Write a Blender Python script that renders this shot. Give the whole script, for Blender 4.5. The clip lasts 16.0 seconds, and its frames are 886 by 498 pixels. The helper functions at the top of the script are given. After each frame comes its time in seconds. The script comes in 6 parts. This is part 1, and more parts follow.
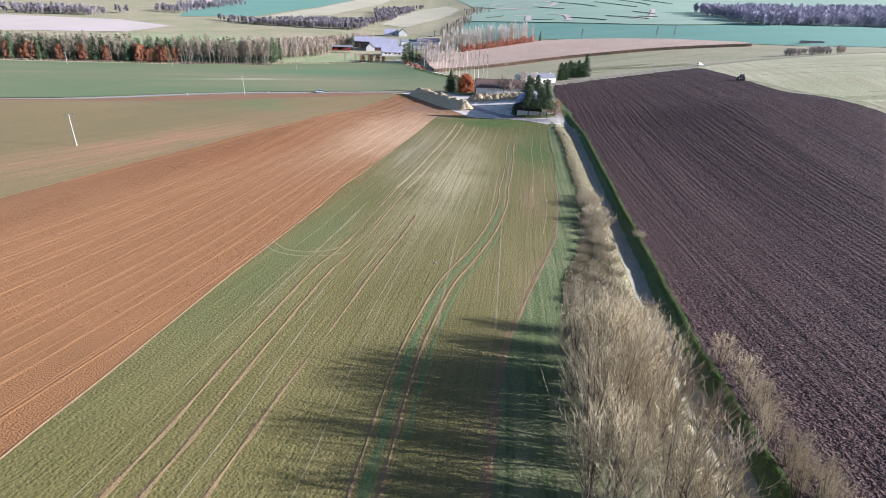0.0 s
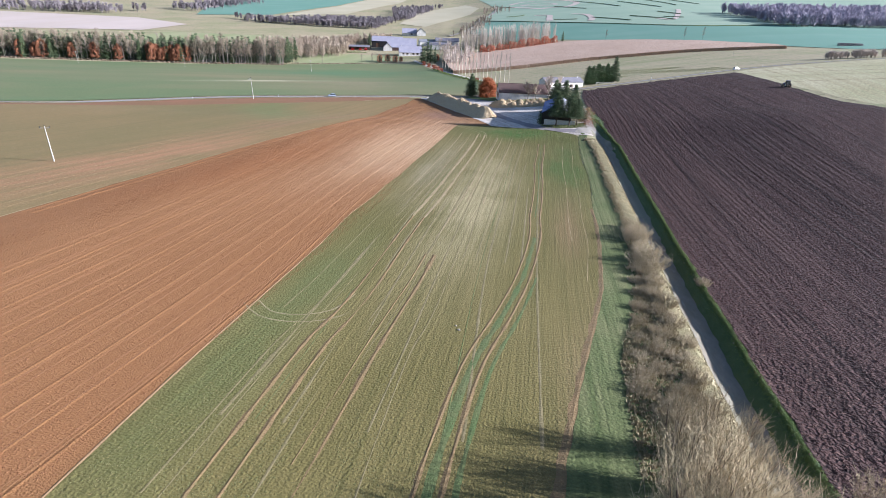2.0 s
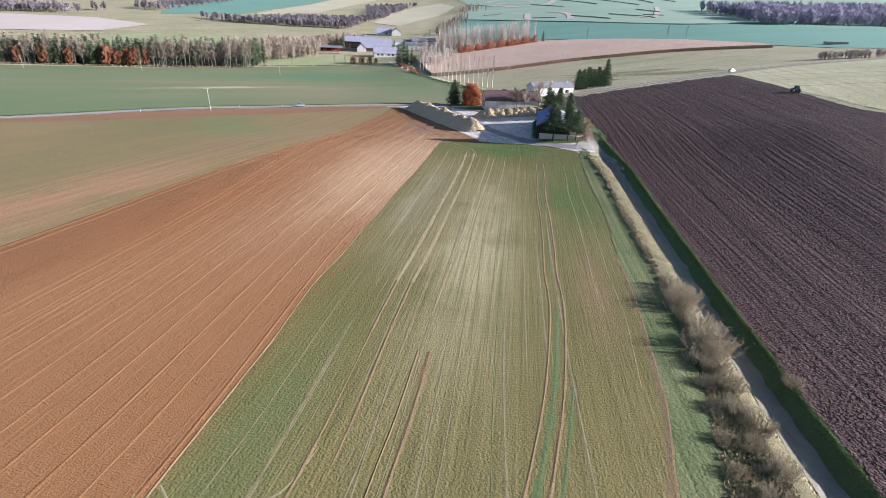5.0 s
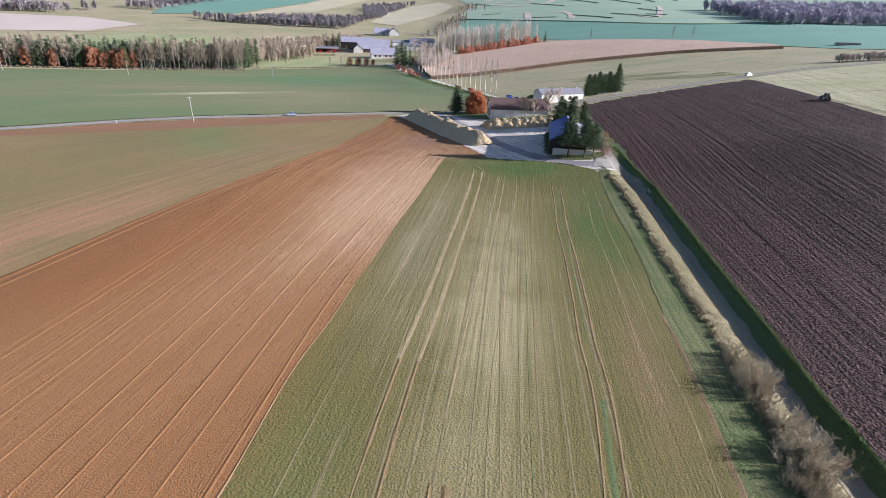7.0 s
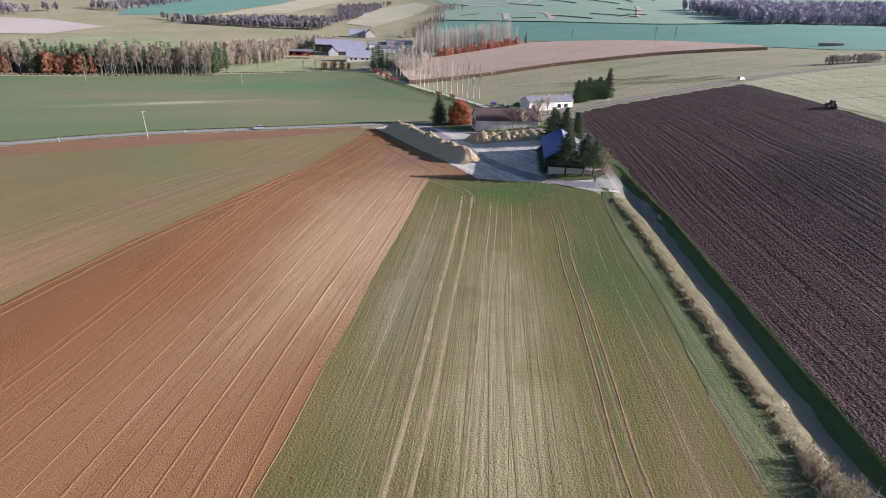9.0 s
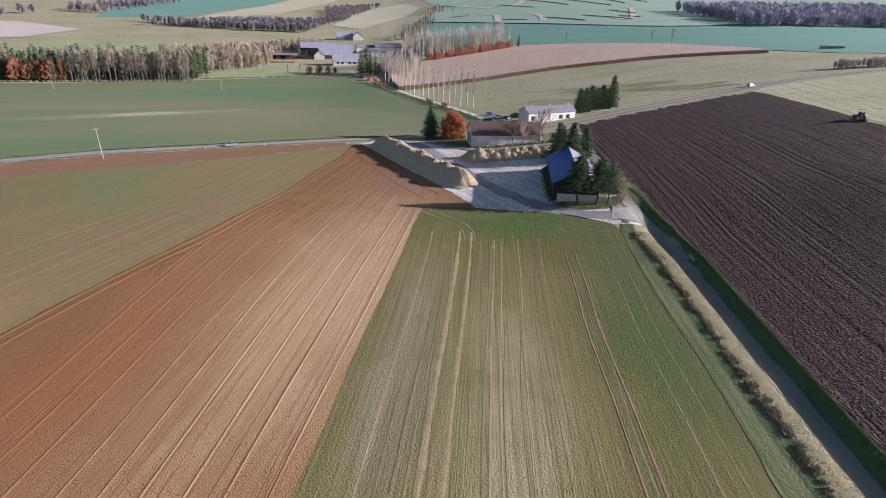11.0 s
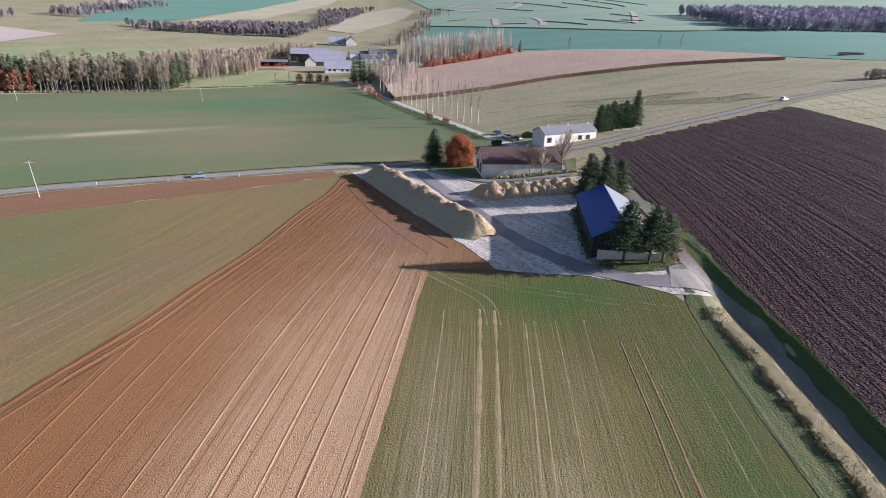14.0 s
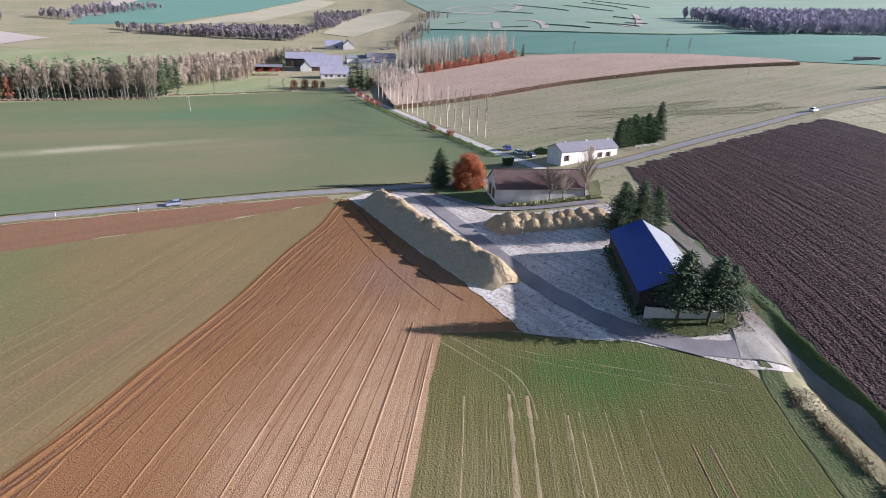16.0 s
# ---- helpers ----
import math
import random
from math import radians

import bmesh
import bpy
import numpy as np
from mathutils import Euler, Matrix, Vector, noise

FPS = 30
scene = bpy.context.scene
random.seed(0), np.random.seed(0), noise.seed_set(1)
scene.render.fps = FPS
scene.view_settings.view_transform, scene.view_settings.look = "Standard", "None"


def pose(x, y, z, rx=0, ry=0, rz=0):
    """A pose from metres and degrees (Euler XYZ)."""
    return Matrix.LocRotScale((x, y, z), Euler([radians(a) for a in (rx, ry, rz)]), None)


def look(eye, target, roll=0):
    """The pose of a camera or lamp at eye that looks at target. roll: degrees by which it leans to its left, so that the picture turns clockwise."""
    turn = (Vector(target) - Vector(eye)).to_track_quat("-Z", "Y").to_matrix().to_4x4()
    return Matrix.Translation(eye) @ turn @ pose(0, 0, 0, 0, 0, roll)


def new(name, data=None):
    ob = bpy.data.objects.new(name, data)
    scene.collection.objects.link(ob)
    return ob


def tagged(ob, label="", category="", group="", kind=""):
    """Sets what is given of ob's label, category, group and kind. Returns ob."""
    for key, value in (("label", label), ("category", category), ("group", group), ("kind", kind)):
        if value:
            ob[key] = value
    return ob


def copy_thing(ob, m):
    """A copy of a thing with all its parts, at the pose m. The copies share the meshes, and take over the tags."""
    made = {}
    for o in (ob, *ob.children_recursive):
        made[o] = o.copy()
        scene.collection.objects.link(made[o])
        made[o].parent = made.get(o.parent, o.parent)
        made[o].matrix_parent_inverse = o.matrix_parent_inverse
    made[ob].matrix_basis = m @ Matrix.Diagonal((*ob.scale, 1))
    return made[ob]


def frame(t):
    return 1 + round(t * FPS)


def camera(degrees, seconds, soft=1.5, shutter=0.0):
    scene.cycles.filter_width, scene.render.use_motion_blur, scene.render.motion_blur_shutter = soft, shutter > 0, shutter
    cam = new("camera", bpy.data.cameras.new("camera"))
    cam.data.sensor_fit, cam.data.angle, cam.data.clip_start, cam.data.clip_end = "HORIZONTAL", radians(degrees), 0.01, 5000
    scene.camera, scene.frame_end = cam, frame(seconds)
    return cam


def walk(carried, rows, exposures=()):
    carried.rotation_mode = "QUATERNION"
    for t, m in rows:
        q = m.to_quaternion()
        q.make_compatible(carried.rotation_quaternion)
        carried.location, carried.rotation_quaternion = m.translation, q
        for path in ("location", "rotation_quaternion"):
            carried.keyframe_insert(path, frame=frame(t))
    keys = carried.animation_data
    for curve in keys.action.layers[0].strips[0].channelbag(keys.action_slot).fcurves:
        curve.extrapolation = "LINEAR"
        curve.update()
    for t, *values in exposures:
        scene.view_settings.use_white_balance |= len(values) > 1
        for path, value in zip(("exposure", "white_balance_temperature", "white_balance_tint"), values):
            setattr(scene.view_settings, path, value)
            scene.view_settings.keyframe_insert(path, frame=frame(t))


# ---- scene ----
cam = camera(75.0, 16.0, soft=0.7)
PATH = [
    (0, (3.568, -10.874, 39.777), (3.636, -9.039, 38.985), 2.5),
    (0.5, (3.461, -6.341, 39.803), (3.525, -4.505, 39.011), 2.5),
    (1, (3.329, -1.792, 39.838), (3.379, 0.044, 39.045), 2.5),
    (1.5, (3.0, 2.682, 39.776), (3.032, 4.517, 38.982), 2.6),
    (2, (2.63, 7.066, 39.721), (2.646, 8.9, 38.924), 2.7),
    (2.5, (2.151, 11.337, 39.655), (2.205, 13.171, 38.859), 2.6),
    (3, (1.722, 15.569, 39.641), (1.807, 17.402, 38.845), 2.6),
    (3.5, (1.392, 19.753, 39.67), (1.479, 21.585, 38.873), 2.6),
    (4, (1.082, 23.946, 39.682), (1.171, 25.778, 38.884), 2.7),
    (4.2, (0.968, 25.667, 39.692), (1.055, 27.499, 38.894), 2.6),
    (6.3, (-0.665, 44.877, 40.286), (-0.565, 46.706, 39.484), 2.7),
    (6.5, (-0.737, 46.711, 40.321), (-0.639, 48.54, 39.519), 2.6),
    (7, (-0.894, 51.209, 40.514), (-0.794, 53.038, 39.711), 2.6),
    (7.5, (-1.082, 55.774, 40.691), (-0.98, 57.602, 39.887), 2.6),
    (8, (-1.29, 60.438, 40.826), (-1.181, 62.266, 40.022), 2.6),
    (8.5, (-1.315, 65.147, 40.973), (-1.195, 66.974, 40.169), 2.6),
    (9, (-1.409, 69.939, 41.149), (-1.241, 71.764, 40.348), 2.5),
    (9.2, (-1.369, 71.93, 41.179), (-1.196, 73.755, 40.379), 2.4),
    (11.3, (-0.568, 93.671, 41.422), (-0.367, 95.495, 40.626), 2.5),
    (11.5, (-0.522, 95.67, 41.438), (-0.321, 97.493, 40.643), 2.5),
    (12, (-0.542, 100.421, 41.476), (-0.337, 102.245, 40.682), 2.5),
    (12.5, (-0.53, 105.178, 41.537), (-0.324, 107.003, 40.745), 2.5),
    (13, (-0.634, 110.103, 41.601), (-0.424, 111.927, 40.81), 2.5),
    (13.5, (-0.735, 115.097, 41.706), (-0.522, 116.923, 40.917), 2.5),
    (14, (-0.885, 120.146, 41.83), (-0.668, 121.972, 41.042), 2.5),
    (14.5, (-0.982, 125.12, 41.964), (-0.763, 126.946, 41.177), 2.5),
    (15, (-1.118, 130.055, 42.085), (-0.897, 131.881, 41.3), 2.5),
    (15.5, (-1.34, 135.051, 42.176), (-1.116, 136.877, 41.392), 2.5),
    (16, (-1.501, 139.892, 42.252), (-1.276, 141.719, 41.47), 2.5),
]
walk(cam, [(t, look(eye, target, roll)) for t, eye, target, roll in PATH], exposures=[(0.0, 1.69, 5240.0, 15.0), (4.0, 1.60, 5340.0, 15.0), (6.5, 1.51, 5420.0, 15.5), (9.0, 1.28, 5480.0, 17.0), (12.5, 1.16, 5510.0, 18.0), (16.0, 1.39, 5420.0, 18.0)])

# ---- light: a low, clear late-autumn sun from the east side ----
SUN_ELEVATION, SUN_AZIMUTH = 18.5, 93.5
world = bpy.data.worlds.new("sky")
scene.world = world
world.use_nodes = True
sky = world.node_tree.nodes.new("ShaderNodeTexSky")
sky.sky_type, sky.sun_disc = "NISHITA", False
sky.sun_elevation, sky.sun_rotation = radians(SUN_ELEVATION), radians(SUN_AZIMUTH)
sky.air_density, sky.dust_density, sky.altitude = 1.0, 1.2, 100
background = world.node_tree.nodes["Background"]
background.inputs["Strength"].default_value = 0.052
world.node_tree.links.new(sky.outputs[0], background.inputs["Color"])
sun = new("sun", bpy.data.lights.new("sun", "SUN"))
sun.data.energy, sun.data.angle, sun.data.color = 4.9, radians(0.55), (1.0, 0.92, 0.82)
sun_from = Vector((math.sin(radians(SUN_AZIMUTH)) * math.cos(radians(SUN_ELEVATION)),
                   math.cos(radians(SUN_AZIMUTH)) * math.cos(radians(SUN_ELEVATION)), math.sin(radians(SUN_ELEVATION))))
sun.matrix_world = look(sun_from * 300, (0, 0, 0))


# ---- the lie of the land ----
def smooth(a, b, v):
    u = min(1.0, max(0.0, (v - a) / (b - a)))
    return u * u * (3 - 2 * u)


def soft(v, k):
    return v if v > 30 * k else k * math.log1p(math.exp(max(-30.0, v / k)))


SKEW = 0.137          # the farm track runs this far east for each metre north


def combe(x, y):
    """The shallow fold in which the farm track runs: the crop falls east towards it and the ploughland rises beyond."""
    s = x - SKEW * y
    u = min(2.0, max(-1.8, (s + 5) / 30))
    v = (min(230, max(10, y)) - 110) / 60
    k = min(2.0, soft(s - 24, 6.0) / 30)
    return (1 - smooth(185, 228, y)) * (-1.28 - 2.043 * u - 1.003 * v + 2.252 * k + 0.156 * u * v + 0.983 * k * v + 0.901 * v * v)


def hill(x, y):
    """The open land: it falls towards a valley in the north, rises to the east, and climbs again to far hills."""
    z = 9.2 - 0.052 * (520 - soft(520 - y, 30.0))
    z += 2.4 * smooth(180, 290, y) * (1 - 0.6 * smooth(330, 450, y))
    z += 0.11 * smooth(40, 260, y) * (soft(x - 18, 10.0) - soft(x - 330, 60.0))
    z -= 2.0 * math.tanh(min(x + 6, 0) / 40) * max(-1.3, 1 - y / 200)
    z += 66 * (1 - math.exp(-soft(y - 560, 25.0) / 1000)) + 30 * smooth(1700, 3200, y)
    z += 0.06 * soft(x - 350, 80.0) * smooth(760, 1700, y)
    return z + combe(x, y)


def along(s, points):
    for (a, u), (b, v) in zip(points, points[1:]):
        if s <= b:
            return u + (v - u) * smooth(a, b, s)
    return points[-1][1]


BEND = [(-60, -1.4), (20, -1.3), (40, -0.9), (57, -0.1), (70, 0.6), (95, 1.5), (125, 2.3), (145, 2.45), (160, 2.6), (180, 2.5), (192, 1.35), (200, 0.3), (207, -0.6), (216, -1.9), (240, -3.2)]
CUT = [(17.5, 0.0), (20.0, -0.1), (21.0, 0.12), (22.2, 0.0), (24.0, -0.3), (25.1, -1.1), (27.3, -1.3), (29.05, 0.32), (29.6, 0.1), (35.0, 0.0)]


def ground_z(x, y):
    """The land with the sunken track and its bank cut into it."""
    s = x - SKEW * y - along(y, BEND)
    z = hill(x, y)
    if 17.5 < s < 35:
        z += along(s, CUT) * (1 - smooth(186, 214, y))
    return z


# ---- materials ----
def nodes_of(name):
    m = bpy.data.materials.new(name)
    m.use_nodes = True
    return m, m.node_tree.nodes, m.node_tree.links, m.node_tree.nodes["Principled BSDF"]


def mix(nodes, links, factor, a, b, kind="MIX"):
    n = nodes.new("ShaderNodeMix")
    n.data_type, n.blend_type = "RGBA", kind
    for socket, value in ((n.inputs[0], factor), (n.inputs[6], a), (n.inputs[7], b)):
        if isinstance(value, bpy.types.NodeSocket):
            links.new(value, socket)
        elif isinstance(value, tuple):
            socket.default_value = (*value, 1)
        else:
            socket.default_value = value
    return n.outputs[2]


def noise_of(nodes, links, vector, scale, detail=3.0, rough=0.6, low=0.35, high=0.65):
    n = nodes.new("ShaderNodeTexNoise")
    n.inputs["Scale"].default_value, n.inputs["Detail"].default_value, n.inputs["Roughness"].default_value = scale, detail, rough
    links.new(vector, n.inputs["Vector"])
    r = nodes.new("ShaderNodeMapRange")
    r.inputs["From Min"].default_value, r.inputs["From Max"].default_value = low, high
    links.new(n.outputs["Fac"], r.inputs["Value"])
    return r.outputs["Result"]


def math_of(nodes, links, op, a, b=None):
    n = nodes.new("ShaderNodeMath")
    n.operation = op
    for socket, value in zip(n.inputs, (a, b)):
        if isinstance(value, bpy.types.NodeSocket):
            links.new(value, socket)
        elif value is not None:
            socket.default_value = value
    return n.outputs[0]


def mapped(nodes, links, turn=0.0, stretch=(1, 1, 1)):
    """World-size coordinates turned by degrees about z and then scaled."""
    c = nodes.new("ShaderNodeTexCoord")
    a = nodes.new("ShaderNodeMapping")
    a.inputs["Rotation"].default_value = (0, 0, radians(turn))
    b = nodes.new("ShaderNodeMapping")
    b.inputs["Scale"].default_value = stretch
    links.new(c.outputs["Object"], a.inputs["Vector"])
    links.new(a.outputs["Vector"], b.inputs["Vector"])
    return b.outputs["Vector"]


def bumped(nodes, links, shader, height, strength, distance):
    b = nodes.new("ShaderNodeBump")
    b.inputs["Strength"].default_value, b.inputs["Distance"].default_value = strength, distance
    links.new(height, b.inputs["Height"])
    links.new(b.outputs["Normal"], shader.inputs["Normal"])


def blob_of(nodes, links, centre, radii, angle):
    """A soft-edged patch of other soil or crop, or of painted sheen, at a place of its own; angle turns its long side
    from north to east.
    """
    c = nodes.new("ShaderNodeTexCoord")
    shift = nodes.new("ShaderNodeMapping")
    shift.inputs["Location"].default_value = (-centre[0], -centre[1], 0)
    turn = nodes.new("ShaderNodeMapping")
    turn.inputs["Rotation"].default_value = (0, 0, radians(angle))
    size = nodes.new("ShaderNodeMapping")
    size.inputs["Scale"].default_value = (1 / radii[0], 1 / radii[1], 0)
    links.new(c.outputs["Object"], shift.inputs["Vector"])
    links.new(shift.outputs["Vector"], turn.inputs["Vector"])
    links.new(turn.outputs["Vector"], size.inputs["Vector"])
    g = nodes.new("ShaderNodeTexGradient")
    g.gradient_type = "QUADRATIC_SPHERE"
    links.new(size.outputs["Vector"], g.inputs["Vector"])
    break_up = noise_of(nodes, links, turn.outputs["Vector"], 0.05, 4, 0.65, 0.2, 0.6)
    k = math_of(nodes, links, "MULTIPLY", g.outputs["Fac"], break_up)
    return math_of(nodes, links, "MINIMUM", math_of(nodes, links, "MULTIPLY", k, 1.7), 0.9)


def field_material(name, main, patch, grain, turn=0.0, row=1.4, row_dark=0.25, patch_size=0.02, bump=0.5, clod=1.6, clod_depth=0.12, far=False, blobs=(), ridge=0.35, rowmix=1.0, speck=None):
    """Open soil or young crop: patches, drill rows that run along one direction, fine clods with relief."""
    m, nodes, links, shader = nodes_of(name)
    flat = mapped(nodes, links, turn)
    rows = mapped(nodes, links, turn, (row, row / 60, 0.02))
    colour = mix(nodes, links, noise_of(nodes, links, flat, patch_size, 4, 0.6, 0.40, 0.62), main, patch)
    for tone, centre, radii, angle in blobs:
        colour = mix(nodes, links, blob_of(nodes, links, centre, radii, angle), colour, tone)
    streaks = noise_of(nodes, links, rows, 1.0, 2, 0.5, 0.42, 0.70)
    colour = mix(nodes, links, math_of(nodes, links, "MULTIPLY", streaks, rowmix), colour, grain)
    if speck:
        tone, scale, low, high = speck
        colour = mix(nodes, links, noise_of(nodes, links, flat, scale, 3, 0.7, low, high), colour, tone)
    if not far:
        fine = noise_of(nodes, links, flat, clod, 4, 0.65, 0.3, 0.7)
        lumps = noise_of(nodes, links, flat, clod * 0.9, 1.5, 0.5, 0.25, 0.75)
        dim = math_of(nodes, links, "MULTIPLY_ADD", fine, row_dark * 1.6)
        dim.node.inputs[2].default_value = 1 - row_dark
        grey = nodes.new("ShaderNodeCombineColor")
        for i in range(3):
            links.new(dim, grey.inputs[i])
        colour = mix(nodes, links, 1.0, colour, grey.outputs[0], "MULTIPLY")
        ridges = noise_of(nodes, links, mapped(nodes, links, turn, (row * 1.6, row / 25, 0.02)), 1.0, 1, 0.5, 0.3, 0.7)
        total = math_of(nodes, links, "ADD", lumps, math_of(nodes, links, "MULTIPLY", ridges, ridge))
        bumped(nodes, links, shader, total, bump, clod_depth)
    links.new(colour, shader.inputs["Base Color"])
    shader.inputs["Roughness"].default_value = 0.95
    shader.inputs["Specular IOR Level"].default_value = 0.15
    return m


def plain(name, main, second, size=1.0, rough=0.8, bump=0.2, depth=0.02, metal=0.0, stretch=(1, 1, 1), vary=0.0, coarse=None):
    """A surface with variation at two scales and fine relief; vary gives each object its own shade."""
    m, nodes, links, shader = nodes_of(name)
    v = mapped(nodes, links, 0, stretch)
    big = noise_of(nodes, links, v, size, 4, 0.6)
    small = noise_of(nodes, links, v, size * 9, 3, 0.65)
    colour = mix(nodes, links, big, main, second)
    colour = mix(nodes, links, math_of(nodes, links, "MULTIPLY", small, 0.35), colour, tuple(0.55 * c for c in main))
    if coarse:
        colour = mix(nodes, links, noise_of(nodes, links, v, size * 0.15, 3, 0.6, 0.45, 0.6), colour, coarse)
    if vary:
        info = nodes.new("ShaderNodeObjectInfo")
        hsv = nodes.new("ShaderNodeHueSaturation")
        links.new(colour, hsv.inputs["Color"])
        value = math_of(nodes, links, "MULTIPLY_ADD", info.outputs["Random"], vary)
        value.node.inputs[2].default_value = 1 - vary / 2
        links.new(value, hsv.inputs["Value"])
        colour = hsv.outputs["Color"]
    links.new(colour, shader.inputs["Base Color"])
    shader.inputs["Roughness"].default_value, shader.inputs["Metallic"].default_value = rough, metal
    shader.inputs["Specular IOR Level"].default_value = 0.3
    if bump:
        bumped(nodes, links, shader, small, bump, depth)
    return m


def leafy(name, main, second, rough=0.7):
    """Leaves, needles and twigs: each piece of the crown has its own shade."""
    m, nodes, links, shader = nodes_of(name)
    g = nodes.new("ShaderNodeNewGeometry")
    colour = mix(nodes, links, g.outputs["Random Per Island"], main, second)
    links.new(colour, shader.inputs["Base Color"])
    shader.inputs["Roughness"].default_value = rough
    shader.inputs["Specular IOR Level"].default_value = 0.2
    return m


M = dict(
    grass=field_material("rough_grass", (0.33, 0.272, 0.165), (0.245, 0.235, 0.118), (0.37, 0.305, 0.19), 60, 0.22, 0.2, 0.016, 0.35, 1.3, 0.10, ridge=0.2, rowmix=0.7, speck=((0.145, 0.155, 0.065), 0.45, 0.55, 0.68)),
    # dark specks paint in the shaded pits between the clods
    brown=field_material("brown_tilth", (0.196, 0.094, 0.036), (0.222, 0.112, 0.046), (0.162, 0.076, 0.029), 12.5, 1.6, 0.16, 0.012, 0.8, 7.5, 0.06, ridge=0.16, rowmix=0.35, speck=((0.135, 0.058, 0.024), 5.0, 0.58, 0.70),
        # the narrow (-1, 176) patch paints in a bright sheen off the soil
        blobs=(((0.35, 0.22, 0.128), (-6, 178), (28, 95), 13), ((0.38, 0.255, 0.15), (-1, 176), (12, 66), 13), ((0.365, 0.235, 0.13), (-12, 165), (14, 66), 13), ((0.205, 0.088, 0.032), (-40, 130), (16, 80), 18), ((0.22, 0.125, 0.08), (2, 232), (14, 22), 20))),
    olive=field_material("sprouting_soil", (0.170, 0.134, 0.055), (0.215, 0.150, 0.066), (0.148, 0.124, 0.050), 20, 0.5, 0.2, 0.012, 1.0, 3.0, 0.016, ridge=0.2, rowmix=0.5, speck=((0.235, 0.165, 0.085), 0.9, 0.58, 0.74),
        blobs=(((0.31, 0.165, 0.085), (-62, 130), (22, 95), 20), ((0.22, 0.135, 0.07), (-44, 196), (15, 62), 27), ((0.15, 0.155, 0.06), (-62, 225), (60, 22), 65))),
    red=field_material("red_headland", (0.225, 0.112, 0.062), (0.20, 0.112, 0.058), (0.185, 0.10, 0.052), 60, 0.5, 0.12, 0.05, 0.3, 1.2, 0.06),
    green=field_material("young_wheat", (0.113, 0.095, 0.030), (0.148, 0.119, 0.044), (0.078, 0.073, 0.021), 9.5, 2.0, 0.22, 0.022, 1.0, 5.0, 0.05, ridge=0.35, rowmix=0.5, speck=((0.192, 0.150, 0.065), 3.2, 0.60, 0.74),
        blobs=(((0.30, 0.25, 0.135), (10, 124), (15, 80), 10), ((0.056, 0.104, 0.021), (28, 201), (30, 18), -20), ((0.098, 0.105, 0.036), (-14, 60), (8, 70), 10), ((0.19, 0.135, 0.066), (16, 42), (7, 50), 14), ((0.066, 0.094, 0.023), (36, 160), (14, 68), 10), ((0.21, 0.175, 0.10), (1, 150), (9, 60), 10), ((0.17, 0.118, 0.055), (27, 110), (6, 40), 10))),
    # pale specks put sunlit clod tops into the colour
    dark=field_material("ploughed_earth", (0.052, 0.0278, 0.0238), (0.058, 0.0322, 0.0278), (0.016, 0.009, 0.0076), 6.0, 0.62, 0.38, 0.03, 1.0, 3.0, 0.30, ridge=0.75, rowmix=0.75, speck=((0.112, 0.068, 0.054), 2.2, 0.57, 0.66)),
    farfield=field_material("winter_wheat", (0.122, 0.155, 0.068), (0.185, 0.168, 0.085), (0.12, 0.15, 0.066), 68, 0.04, 0.08, 0.006, 0.2, 0.8, 0.05, rowmix=0.6,
        blobs=(((0.40, 0.35, 0.225), (-96, 344), (11, 72), 57), ((0.225, 0.185, 0.105), (-45, 345), (40, 90), 60), ((0.10, 0.16, 0.075), (-80, 450), (60, 140), 65))),
)


